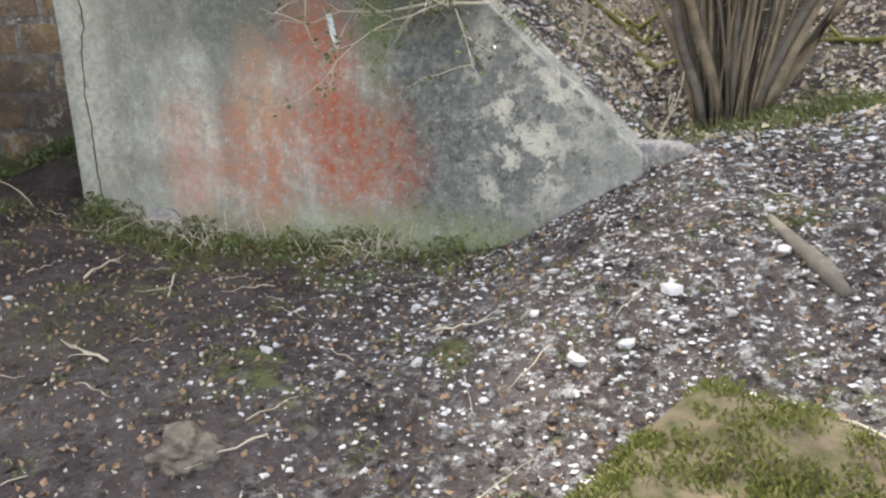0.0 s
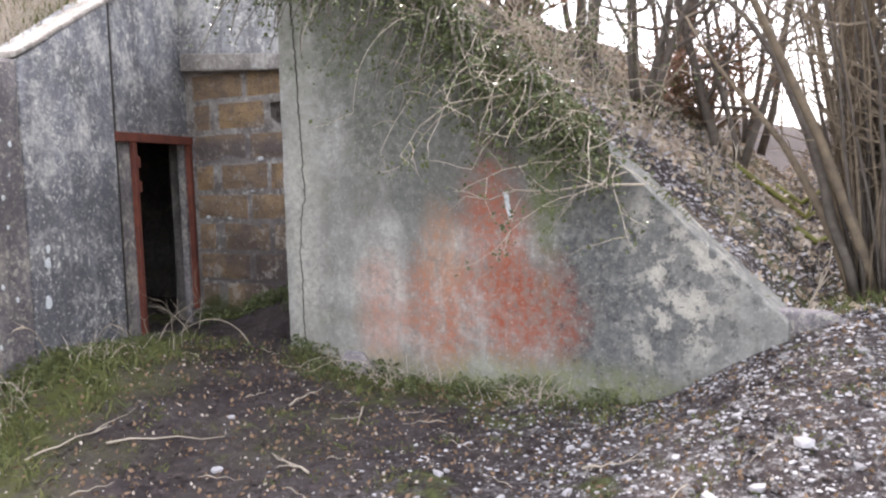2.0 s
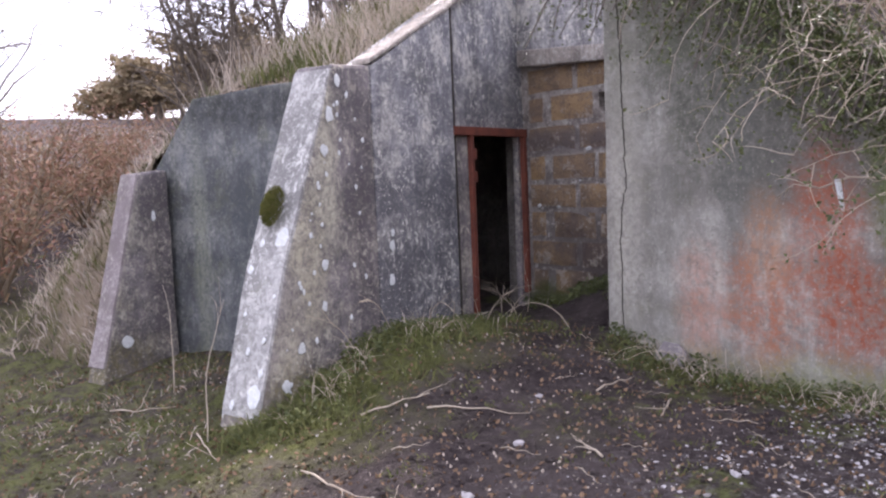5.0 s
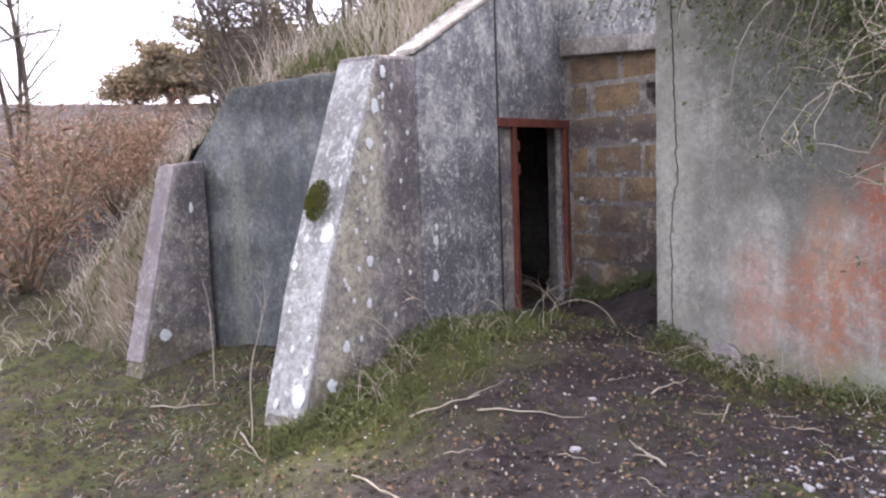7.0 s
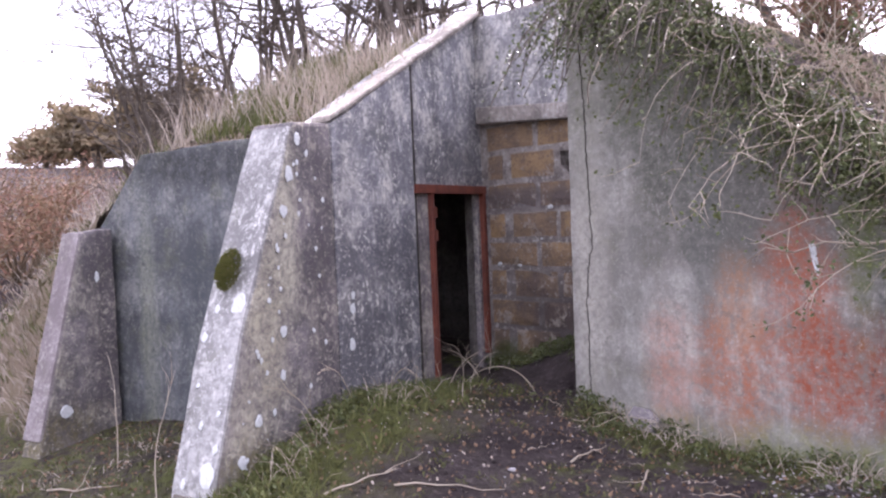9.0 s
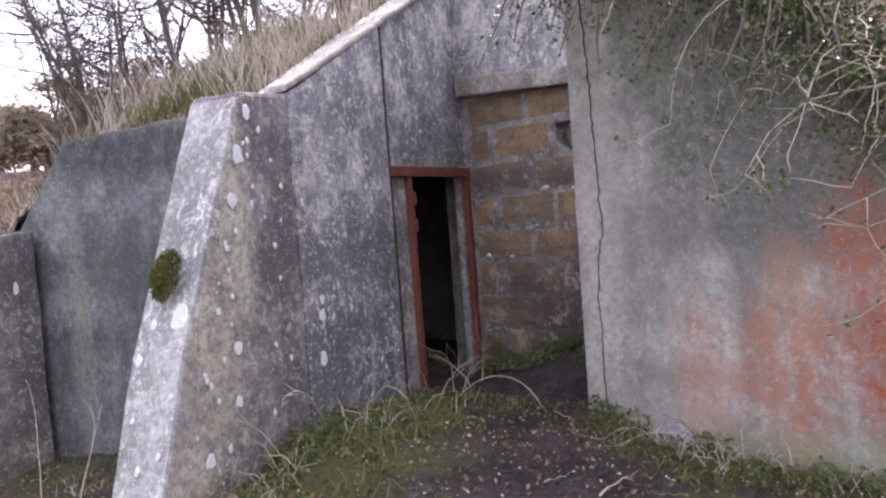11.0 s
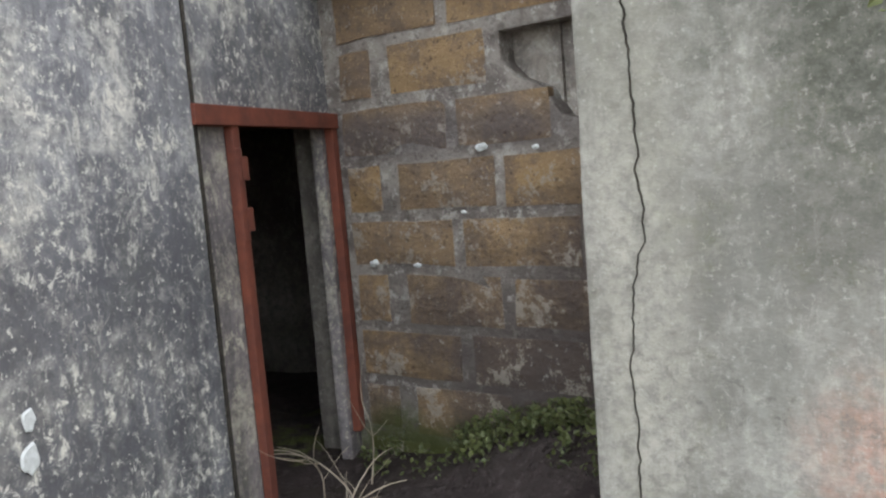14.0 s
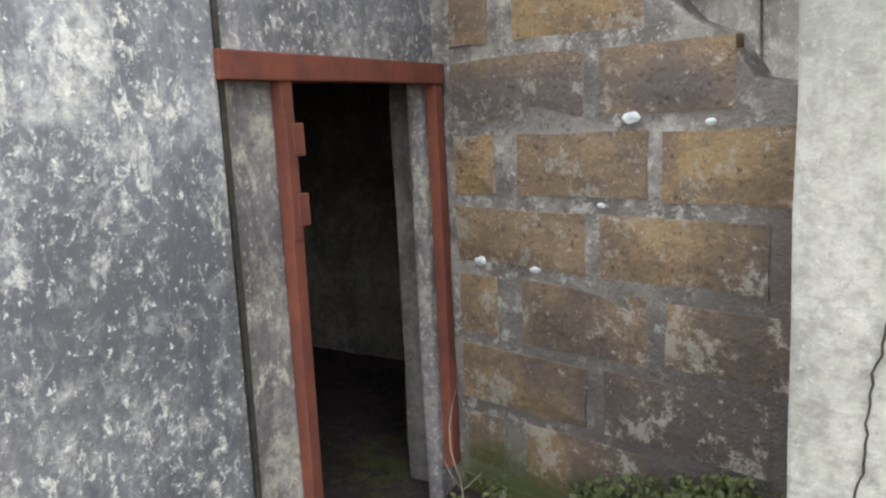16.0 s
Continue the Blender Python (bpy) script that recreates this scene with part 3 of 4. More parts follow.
# the long crack in the front wall's render
def crack():
    table = [(0.2, 0.125), (0.45, 0.142), (0.62, 0.122), (0.85, 0.130), (1.0, 0.122), (1.25, 0.138), (1.38, 0.178), (1.55, 0.168), (1.75, 0.165), (1.95, 0.155), (2.2, 0.150), (2.6, 0.125)]
    bm = bmesh.new()
    left, right = [], []
    for i in range(141):
        z = 0.3 + 2.3 * i / 140
        x = along(z, table) + 0.010 * noise.noise(Vector((0, 0, z * 14))) + 0.008 * noise.noise(Vector((3, 0, z * 37))) + rnd(-0.0015, 0.0015)
        w = 0.0011 + 0.0017 * abs(noise.noise(Vector((4, 0, z * 5))))
        left.append(bm.verts.new((x - w, 0, z)))
        right.append(bm.verts.new((x + w, 0, z)))
    faces = [bm.faces.new((left[i], right[i], right[i + 1], left[i + 1])) for i in range(140)]
    ret = bmesh.ops.extrude_face_region(bm, geom=faces)
    for v in ret["geom"]:
        if isinstance(v, bmesh.types.BMVert):
            v.co.y += 0.02
    bmesh.ops.recalc_face_normals(bm, faces=bm.faces[:])
    return bm


M_GAP = plain("gap_dirt_and_shade", (0.075, 0.065, 0.05), (0.035, 0.033, 0.028), 30, 1.0, 0.3)
# dark strip set in the joint, standing for the shade of the gap
joint = tagged(link("joint_gap", prism([(0.994, -0.1), (1.014, -0.1), (1.016, 0.6), (1.009, 1.1), (1.015, 1.7), (1.012, 2.6), (0.996, 2.62), (0.999, 1.8), (0.994, 1.2), (0.998, 0.5)], 0.1, 0.0), M_GAP), "dark strip in the joint between two concrete panels, for its shade", "joint", kind="structure")
joint.matrix_world = side_frame(0, 0.006)
part("crack", crack(), M_GAP, wall_front, "jagged dark crack in the render").location.y = -0.006


# ---- buttresses ----
def buttress(name, outline, thick, m, label):
    ob = thing(name, label, "buttress", m, "buttresses of the shelter front")
    bm = prism(outline, thick, 0.022, 0.007, 4)
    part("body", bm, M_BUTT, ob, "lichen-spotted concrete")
    return ob


big = buttress("buttress", [(1.908, -0.2), (3.12, -0.2), (2.93, 0.36), (2.70, 1.04), (2.46, 1.61), (2.25, 2.145), (1.908, 2.16)], 0.28, side_frame(0, 0.0), "tall sloping concrete buttress spotted with white lichen")
low = buttress("buttress", [(1.95, -0.2), (2.70, -0.2), (2.20, 1.60), (1.95, 1.62)], 0.18, side_frame(0, 1.86), "low sloping concrete buttress beside the shelter front")
# smoothed faces of the slopes, the sky's light put into their paler colour
for owner, face, pts, y0, w in ((big, M_SKYLIT, [(2.965, 0.22), (2.945, 0.34), (2.717, 1.04), (2.477, 1.61), (2.265, 2.12), (2.24, 2.12), (2.45, 1.60), (2.69, 1.03), (2.915, 0.34), (2.95, 0.2)], 0.004, 0.272),
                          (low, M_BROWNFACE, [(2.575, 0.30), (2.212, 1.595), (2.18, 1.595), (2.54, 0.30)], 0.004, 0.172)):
    ob = part("sloping_face", prism(pts[::-1], w, 0.006, 0.006, 4), face, owner, "weathered sloping face, coloured pale for the sky's light")
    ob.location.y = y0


def lichen(parent, pos, size, normal_turn, tall=1.2):
    """A thin crusty rosette, lying on a face."""
    bm = bmesh.new()
    n = 22
    seed = rnd(0, 50)
    rim = []
    for i in range(n):
        a = 2 * math.pi * i / n
        r = size * (0.95 + 0.35 * noise.noise(Vector((math.cos(a) * 1.3, math.sin(a) * 1.3, seed))) + rnd(-0.04, 0.04))
        rim.append(bm.verts.new((r * math.cos(a), 0, r * tall * math.sin(a))))
    mid = [bm.verts.new((v.co.x * 0.8, -0.003, v.co.z * 0.8)) for v in rim]
    bm.faces.new(mid)
    for i in range(n):
        j = (i + 1) % n
        bm.faces.new((rim[i], rim[j], mid[j], mid[i]))
    bmesh.ops.recalc_face_normals(bm, faces=bm.faces[:])
    ob = part("lichen", bm, M_LICHEN, parent, "white crusty lichen rosette")
    ob.matrix_basis = normal_turn(*pos)
    return ob


def on_side(u, z):
    return pose(u, -0.007, z)


def on_slope(u, z, across):
    return pose(u + 0.018, across, z, 0, 0, 90) @ pose(0, 0, 0, -21, 0, 0)


SIDE_SPOTS = ((1.80, 0.87, 0.030), (1.78, 1.08, 0.026), (1.77, 1.16, 0.02), (2.40, 1.03, 0.026), (2.42, 0.80, 0.022), (2.22, 2.05, 0.026), (2.30, 1.86, 0.035), (2.36, 1.66, 0.03),
              (2.62, 0.60, 0.026), (2.75, 0.42, 0.03), (2.5, 0.62, 0.014), (2.10, 1.45, 0.012), (2.05, 0.92, 0.012), (2.2, 0.7, 0.013), (2.15, 1.0, 0.012), (2.02, 1.72, 0.013), (2.08, 1.30, 0.010), (2.5, 1.2, 0.014), (2.58, 0.9, 0.012))
CREAM = [(along(z, [(0.3, 2.85), (1.04, 2.62), (1.61, 2.38), (2.14, 2.17)]) - abs(random.gauss(0, 0.16)), z, rnd(0.004, 0.013)) for z in [rnd(0.35, 2.08) for _ in range(70)]]
for u, z, size in SIDE_SPOTS + tuple(CREAM)[:34]:
    lichen(big if u > 1.91 else wall_side, (u, z), size, on_side, 1.35)
for z, across, size in ((1.19, 0.06, 0.05), (0.40, 0.05, 0.05), (1.17, 0.20, 0.02), (1.03, 0.24, 0.022), (0.52, 0.03, 0.02), (0.68, 0.05, 0.014), (0.62, 0.15, 0.016), (0.9, 0.03, 0.012), (0.35, 0.2, 0.02), (1.45, 0.2, 0.014), (0.8, 0.22, 0.012)):
    u = along(z, [(0.36, 2.93), (1.04, 2.70), (1.61, 2.46), (2.14, 2.25)])
    lichen(big, (u, z, across), size, on_slope, 1.3)
lichen(low, (2.1, 1.30), 0.02, on_side, 2.0)
lichen(low, (2.38, 0.45), 0.05, on_side, 0.8)


def moss_tuft(name, m, size, count, label):
    verts, faces = [], []
    for _ in range(count):
        a, r = rnd(0, 2 * math.pi), size * math.sqrt(rnd(0, 1))
        p = Vector((r * math.cos(a), 0, r * 1.35 * math.sin(a)))
        d = Vector((p.x / size * 0.5 + rnd(-0.3, 0.3), -1, p.z / size * 0.4 + rnd(-0.3, 0.3))).normalized()
        blade(verts, faces, p, d, rnd(0.5, 1.0) * size * 0.55 * (1.25 - r / size), size * 0.10, 0.2)
    ob = tagged(raw(name, verts, faces, M_MOSS), label, "moss")
    ob.matrix_world = m
    return ob


moss_tuft("moss_cushion", side_frame() @ on_slope(2.60, 1.37, 0.15), 0.085, 900, "yellow-green moss cushion growing on the buttress slope")

# ---- stones ----
def stone_bm(size, flat, rough, seed, sub=2):
    bm = bmesh.new()
    bmesh.ops.create_icosphere(bm, subdivisions=sub, radius=1)
    off = Vector((seed * 1.7, seed * 0.9, 0))
    for v in bm.verts:
        k = 1 + rough * noise.noise(v.co * 1.1 + off) + rough * 0.5 * noise.noise(v.co * 2.6 + off)
        v.co = Vector((v.co.x * size.x, v.co.y * size.y, max(-0.4, min(flat, v.co.z)) * size.z)) * k
    return bm


M_MOSSROCK = plain("mossed_rock", (0.045, 0.045, 0.016), (0.11, 0.085, 0.055), 16, 1.0, 0.8)


def moss_boulder():
    x, y = 1.40, 2.66
    ob = thing("mossy_boulder", "flat-topped boulder thickly covered in yellow-green moss", "boulder", pose(x, y, ground_z(x, y) + 0.02))
    bm = stone_bm(Vector((0.37, 0.40, 0.32)), 0.62, 0.30, 3, 5)
    for v in bm.verts:
        v.co += v.normal * (0.014 * noise.noise(v.co * 16) + 0.010 * noise.noise(v.co * 34))
    bm.normal_update()
    pts = [(v.co.copy(), v.normal.copy()) for v in bm.verts if v.co.z > 0.02 and rnd(0, 1) < 0.3]
    part("rock", bm, M_MOSSROCK, ob, smooth=True)
    verts, faces = [], []
    for p, n in pts:
        if noise.noise(p * 6) > 0.27:
            continue
        for _ in range(60):
            q = p + Vector((rnd(-1, 1), rnd(-1, 1), rnd(-0.5, 0.5))) * 0.03
            blade(verts, faces, q - n * 0.004, (n + Vector((rnd(-1, 1), rnd(-1, 1), rnd(-0.4, 0.8))) * 0.6).normalized(), rnd(0.008, 0.02), 0.006, 0.2)
    raw("moss", verts, faces, M_MOSS, ob)


moss_boulder()

stub = tagged(link("kerb_stub", prism([(0, -0.3), (0.32, -0.3), (0.32, -0.04), (0.28, 0.0), (0, 0.03)], 0.16, 0.015, 0.012, 3), M_BUTT), "grey concrete stub wall half buried in chalk", "kerb", kind="structure")
stub.matrix_world = pose(0.92, YR + 0.05, 0.80, 0, 0, 22)

log_verts, log_faces = [], []
log_pts = [Vector((1.46 + 0.05 * i, 4.10 - 0.11 * i, ground_z(1.46 + 0.05 * i, 4.10 - 0.11 * i) + 0.008)) for i in range(5)]
tube(log_verts, log_faces, log_pts, [0.012, 0.022, 0.028, 0.032, 0.020], 7)
tagged(raw("fallen_log", log_verts, log_faces, M_DARKBARK, smooth=True), "short grey-brown weathered log lying on chalk rubble", "log")

SHAPES = []
for i in range(6):
    bm = stone_bm(Vector((1, 0.8, 0.55)), 0.8, 0.45, i, 1)
    me = bpy.data.meshes.new("stone")
    bm.to_mesh(me)
    bm.free()
    me.materials.append(M_CHALK if i != 2 else M_FLINT)
    SHAPES.append(me)
BIG_STONES = ((1.17, 3.67, 0.042), (0.93, 3.35, 0.036), (-0.21, 4.36, 0.024), (1.06, 3.42, 0.032), (-1.0, 3.1, 0.03), (-0.75, 2.62, 0.03), (-0.1, 2.9, 0.02), (0.3, 3.9, 0.026), (0.75, 3.9, 0.03), (1.5, 3.9, 0.034), (-1.3, 3.5, 0.022),
              (0.2, 3.3, 0.024), (0.62, 3.05, 0.02), (1.9, 4.4, 0.04), (1.3, 4.4, 0.03), (1.1, 4.9, 0.03))
for i, (x, y, r) in enumerate(BIG_STONES + tuple((rnd(-0.2, 2.2), rnd(3.0, 5.6), rnd(0.012, 0.028)) for _ in range(60))):
    ob = new("chalk_stone", SHAPES[i % 6])
    ob.matrix_world = pose(x, y, surface_z(x, y) + r * 0.2, rnd(-15, 15), rnd(-15, 15), rnd(0, 360)) @ Matrix.Diagonal((r, r, r, 1))
    tagged(ob, "white angular chalk stone lying on dark soil" if i % 6 != 2 else "grey flint lying among chalk rubble", "stone", "stones of the chalk rubble")

M_CLOD = plain("pale_clod", (0.17, 0.145, 0.11), (0.085, 0.07, 0.06), 30, 1.0, 1.0)


def rough_clod():
    bm = stone_bm(Vector((0.085, 0.075, 0.055)), 0.9, 0.5, 8, 5)
    for v in bm.verts:
        v.co *= 1 + 0.14 * noise.noise(v.co * 38) + 0.10 * noise.noise(v.co * 90)
    return bm



earth = tagged(link("soil_clod", rough_clod(), M_CLOD, smooth=True), "crumbly pale soil clod on trampled ground", "clod")
earth.location = (-0.03, 2.80, ground_z(-0.03, 2.80) + 0.01)


slab = tagged(link("render_slab", prism([(-0.10, -0.05), (0.09, -0.06), (0.11, 0.03), (0.04, 0.08), (-0.06, 0.075)], 0.035, 0.006, 0.012, 3), M_BUTT), "broken piece of grey render leaning on the wall foot", "rubble")
slab.matrix_world = pose(-1.42, YR - 0.075, ground_z(-1.42, YR - 0.07) + 0.05, -22, 6, 4)


def rubble(name, count, where, r0, r1, mat, label, flat=0.5):
    verts, faces = [], []
    oct_v = [Vector(v) for v in ((1, 0, 0), (-0.9, 0.2, 0), (0, 1, 0.1), (0.1, -1, 0), (0, 0.1, 1), (0, 0, -0.8))]
    oct_f = ((0, 2, 4), (2, 1, 4), (1, 3, 4), (3, 0, 4), (2, 0, 5), (1, 2, 5), (3, 1, 5), (0, 3, 5))
    made = 0
    while made < count:
        x, y = where()
        if (y > YR - 0.02 and y < YR + 0.26 and -2.0 < x < 0.97):
            continue
        made += 1
        r = r0 + (r1 - r0) * rnd(0, 1) ** 3
        turn = Euler((rnd(0, 6), rnd(0, 6), rnd(0, 6))).to_matrix()
        o, z = len(verts), surface_z(x, y) + r * 0.15
        for v in oct_v:
            w = turn @ (v * rnd(0.7, 1.2))
            verts.append((x + w.x * r, y + w.y * r, z + w.z * r * flat))
        faces.extend(tuple(o + k for k in f) for f in oct_f)
    tagged(raw(name, verts, faces, mat), label, name.split("_")[-1], kind="stuff")


def chalk_spot():
    while True:
        x, y = random.gauss(1.3, 1.1), random.gauss(4.5, 1.5)
        if y > 2.5 + 0.7 * (x < 0.9) * rnd(0, 1) and x > -0.5 + 0.3 * noise.noise(Vector((x, y, 0))) and noise.noise(Vector((x * 2.3, y * 2.3, 7))) > -0.25 - 0.3 * rnd(0, 1):
            return x, y


rubble("chalk_rubble", 13000, chalk_spot, 0.003, 0.016, M_CHALK, "white chalk rubble spilling down beside the wall")
rubble("bank_chalk", 7000, lambda: (rnd(-0.6, 4.0), 4.7 + 0.7 * rnd(0, 1) + 4.5 * rnd(0, 1) ** 1.5), 0.006, 0.03, M_CHALK, "pale chalk lumps scattered over the bank")
rubble("chalk_crumbs", 900, lambda: (rnd(-3.2, 1.2), rnd(1.5, 4.66)), 0.002, 0.010, M_CHALK, "small pale chalk crumbs on trampled soil")
rubble("soil_crumbs", 9000, lambda: (rnd(-4.0, 2.4), rnd(1.3, 4.9)), 0.005, 0.026, M_SOIL, "dark soil crumbs on trampled ground", 0.7)


# ---- litter, grass, twigs ----
def free(x, y):
    """Open ground, not inside a wall or a buttress."""
    rel = Vector((x, y, 0)) - CORNER
    u, s = rel.dot(OUT), rel.dot(LEFT)
    if s > -0.02 and u < 1.95 and s < 2.4 or (-0.02 < s < 0.30 and u < 3.0) or (1.84 < s < 2.1 and u < 2.9):
        return False
    return y < YR - 0.02 or x > 0.98


def scatter_leaves(name, count, where, size, mat, label, lift=0.01, test=free):
    verts, faces = [], []
    for _ in range(count):
        x, y = where()
        if test is None or test(x, y):
            leaf(verts, faces, Vector((x, y, surface_z(x, y) + rnd(0.002, lift))), rnd(0.5, 1.2) * size)
    tagged(raw(name, verts, faces, mat), label, "litter", kind="stuff")


# bank leaves made pale, and straw added, in place of sun on the bank
M_PALELEAF = plain("sunlit_leaf", (0.46, 0.36, 0.25), (0.28, 0.20, 0.13), 20, 0.8, 0.2, 0.6, (0.56, 0.48, 0.36))
scatter_leaves("straw_bits", 2200, lambda: (rnd(-3.5, 2.2), rnd(1.5, 4.6)), 0.02, M_DRY, "tiny pale straw bits on trampled soil")
scatter_leaves("leaf_litter", 13000, lambda: (rnd(-5, 3), rnd(1.0, 6.5)), 0.03, M_DEAD, "brown dead leaf litter on dark soil")
scatter_leaves("bank_litter", 6000, lambda: (rnd(-1.2, 6), rnd(5.0, 11)), 0.05, M_PALELEAF, "dead leaves on the bank, coloured pale for sunlight", 0.03, None)
scatter_leaves("straw_litter", 3500, lambda: (rnd(-0.5, 5), rnd(5.6, 10)), 0.07, M_DRY, "pale straw lying on the bank, added to brighten it", 0.03, None)


def grass(name, tufts, where, height, mat, label, per=14, spread=0.05, lean=0.5, width=0.006, test=free, droop=0.35):
    verts, faces = [], []
    for _ in range(tufts):
        x, y = where()
        if test and not test(x, y) or noise.noise(Vector((x * 3.1, y * 3.1, height * 40))) < -0.12:
            continue
        for _ in range(per):
            px, py = x + rnd(-1, 1) * spread, y + rnd(-1, 1) * spread
            if test and not test(px, py):
                continue
            d = Vector((rnd(-1, 1) * lean, rnd(-1, 1) * lean, 1)).normalized()
            blade(verts, faces, Vector((px, py, surface_z(px, py) - 0.01)), d, height * rnd(0.4, 1.1), width, droop)
    tagged(raw(name, verts, faces, mat), label, "grass", kind="stuff")


def side_spot(u0, u1, s0, s1):
    p = CORNER + OUT * rnd(u0, u1) + LEFT * rnd(s0, s1)
    return p.x, p.y


grass("grass_side", 520, lambda: side_spot(0.9, 3.2, -0.75 * rnd(0.1, 1), 0.0), 0.13, M_GRASS, "green grass along the foot of the side wall", 14, 0.07, 0.8)
grass("grass_front", 150, lambda: (rnd(-2.0, 0.3), YR - 0.02 - 0.45 * rnd(0, 1) ** 2), 0.10, M_GRASS, "green grass along the foot of the painted wall", 12, 0.06, 0.8)
grass("grass_dry_foot", 90, lambda: (rnd(-1.9, 0.0), YR - 0.03 - 0.3 * rnd(0, 1) ** 2), 0.22, M_DRY, "thin dry stalks along the foot of the wall", 3, 0.05, 0.9, 0.005)
grass("grass_side_dry", 90, lambda: side_spot(0.9, 3.0, -0.5, 0.0), 0.26, M_DRY, "dry bent stalks in the grass", 3, 0.05, 0.9, 0.005)
grass("grass_meadow", 3800, lambda: (rnd(-9.0, -2.6), rnd(-2.5, 3.6)), 0.07, M_GRASS, "short patchy green grass beside the shelter", 8, 0.10, 0.9)
grass("grass_meadow_dry", 1400, lambda: (rnd(-9.0, -2.2), rnd(-2.5, 3.6)), 0.09, M_DRY, "dry grass blades in the turf", 5, 0.10, 1.0)
grass("grass_tufts", 420, lambda: (rnd(-2.5, 1.5), rnd(1.8, 4.4)), 0.05, M_GRASS, "small green grass tufts on bare soil", 12, 0.04, 0.8)
grass("grass_coppice", 130, lambda: (random.gauss(1.62, 0.28), random.gauss(5.50, 0.22)), 0.13, M_GRASS, "bright green grass at the foot of the hazel", 12, 0.06, 0.9)
grass("grass_crest", 260, lambda: (rnd(-0.9, 0.92), YR + 0.07 + 0.25 * rnd(0, 1) ** 2), 0.07, M_MOSS, "moss and short grass along the buried wall top", 14, 0.05, 0.9, 0.006, lambda x, y: y > YR + 0.065)
grass("grass_scree", 170, lambda: (rnd(-0.8, 3.2), rnd(5.0, 8.5)), 0.08, M_GRASS, "sparse green tufts on the chalk bank", 12, 0.07, 0.9, 0.007, None)
mound_only = lambda x, y: on_mound(x, y) and mound_z(x, y) > ground_z(x, y)


def mound_edge():
    if rnd(0, 1) < 0.55:
        p = FOOT + LEFT * rnd(0.0, 4.5) - OUT * (0.14 + 1.2 * rnd(0, 1) ** 1.5 - (0.6 * rnd(0, 1) if rnd(0, 1) < 0.4 else 0.0))
    else:
        p = CORNER + OUT * rnd(0.2, 1.9) + LEFT * (0.20 + 1.3 * rnd(0, 1))
    return p.x, p.y


grass("grass_mound_tall", 620, mound_edge, 0.44, M_DRY, "tall pale dry grass on top of the bank", 5, 0.12, 0.50, 0.005, mound_only, 0.12)
grass("grass_mound_green", 800, mound_edge, 0.22, M_GRASS, "green grass among dry stalks on the bank", 8, 0.08, 0.6, 0.007, mound_only)
grass("grass_mound_back", 1300, lambda: (rnd(-9, -1.6), rnd(5.3, 10)), 0.34, M_DRY, "dry grass over the back of the bank", 7, 0.12, 0.6, 0.008, mound_only)
grass("grass_mound_flank", 1500, lambda: (lambda p: (p.x, p.y))(FOOT + LEFT * rnd(2.1, 5.5) - OUT * rnd(-1.6, 0.5)), 0.16, M_DRY, "rough dry turf on the bank's flank", 9, 0.09, 0.8, 0.008, mound_only)
grass("grass_flank_green", 900, lambda: (lambda p: (p.x, p.y))(FOOT + LEFT * rnd(2.1, 5.5) - OUT * rnd(-1.6, 0.5)), 0.11, M_GRASS, "green turf on the bank's flank", 9, 0.09, 0.8, 0.008, mound_only)
grass("grass_hill", 2600, lambda: (rnd(-22, -5), rnd(-6, 14)), 0.26, M_DRY, "dry tawny grass on the rising field", 6, 0.3, 0.9, 0.011, None)


def twig_thing(name, pts, r, label, mat=M_STEM, side=0):
    verts, faces = [], []
    tube(verts, faces, pts, [r * (1 - 0.7 * i / (len(pts) - 1)) for i in range(len(pts))], 5)
    for _ in range(side):
        i = random.randrange(1, len(pts) - 1)
        d = (pts[i + 1] - pts[i]).normalized() + Vector((rnd(-1, 1), rnd(-1, 1), rnd(-0.2, 0.8)))
        q = wander(pts[i], d, rnd(0.08, 0.25), 4, 0.25)
        tube(verts, faces, q, [r * 0.5, r * 0.4, r * 0.3, r * 0.2, r * 0.15], 4)
    return tagged(raw(name, verts, faces, mat, smooth=True), label, "twig")


def lying(x, y, angle, length):
    return [Vector((x + math.cos(angle) * length * k / 5, y + math.sin(angle) * length * k / 5,
                    ground_z(x + math.cos(angle) * length * k / 5, y + math.sin(angle) * length * k / 5) + 0.012 + 0.01 * (k % 2))) for k in range(6)]


for x, y, a, n in ((-1.55, 3.0, 40, 0.5), (-1.75, 2.75, 70, 0.35), (-1.5, 2.3, 10, 0.45), (-2.5, 2.2, -10, 0.5), (0.1, 2.3, 20, 0.22), (1.1, 2.25, 12, 0.6), (-0.6, 3.2, 160, 0.3), (-0.9, 4.0, -60, 0.3), (1.9, 3.0, 150, 0.5), (-1.2, 3.8, 100, 0.35), (0.7, 2.6, 60, 0.2), (0.4, 3.6, 5, 0.18), (-3.4, 2.0, 30, 0.5)):
    twig_thing("fallen_twig", lying(x, y, radians(a), n), 0.006, "thin pale fallen twig lying on the soil", M_STEM, 2)
for i in range(60):
    x, y = rnd(-3.2, 2.2), rnd(1.5, 4.5)
    if free(x, y):
        twig_thing("fallen_twig", lying(x, y, rnd(0, 6.3), rnd(0.08, 0.25)), rnd(0.0015, 0.0035), "small dry twig lying on trampled soil")


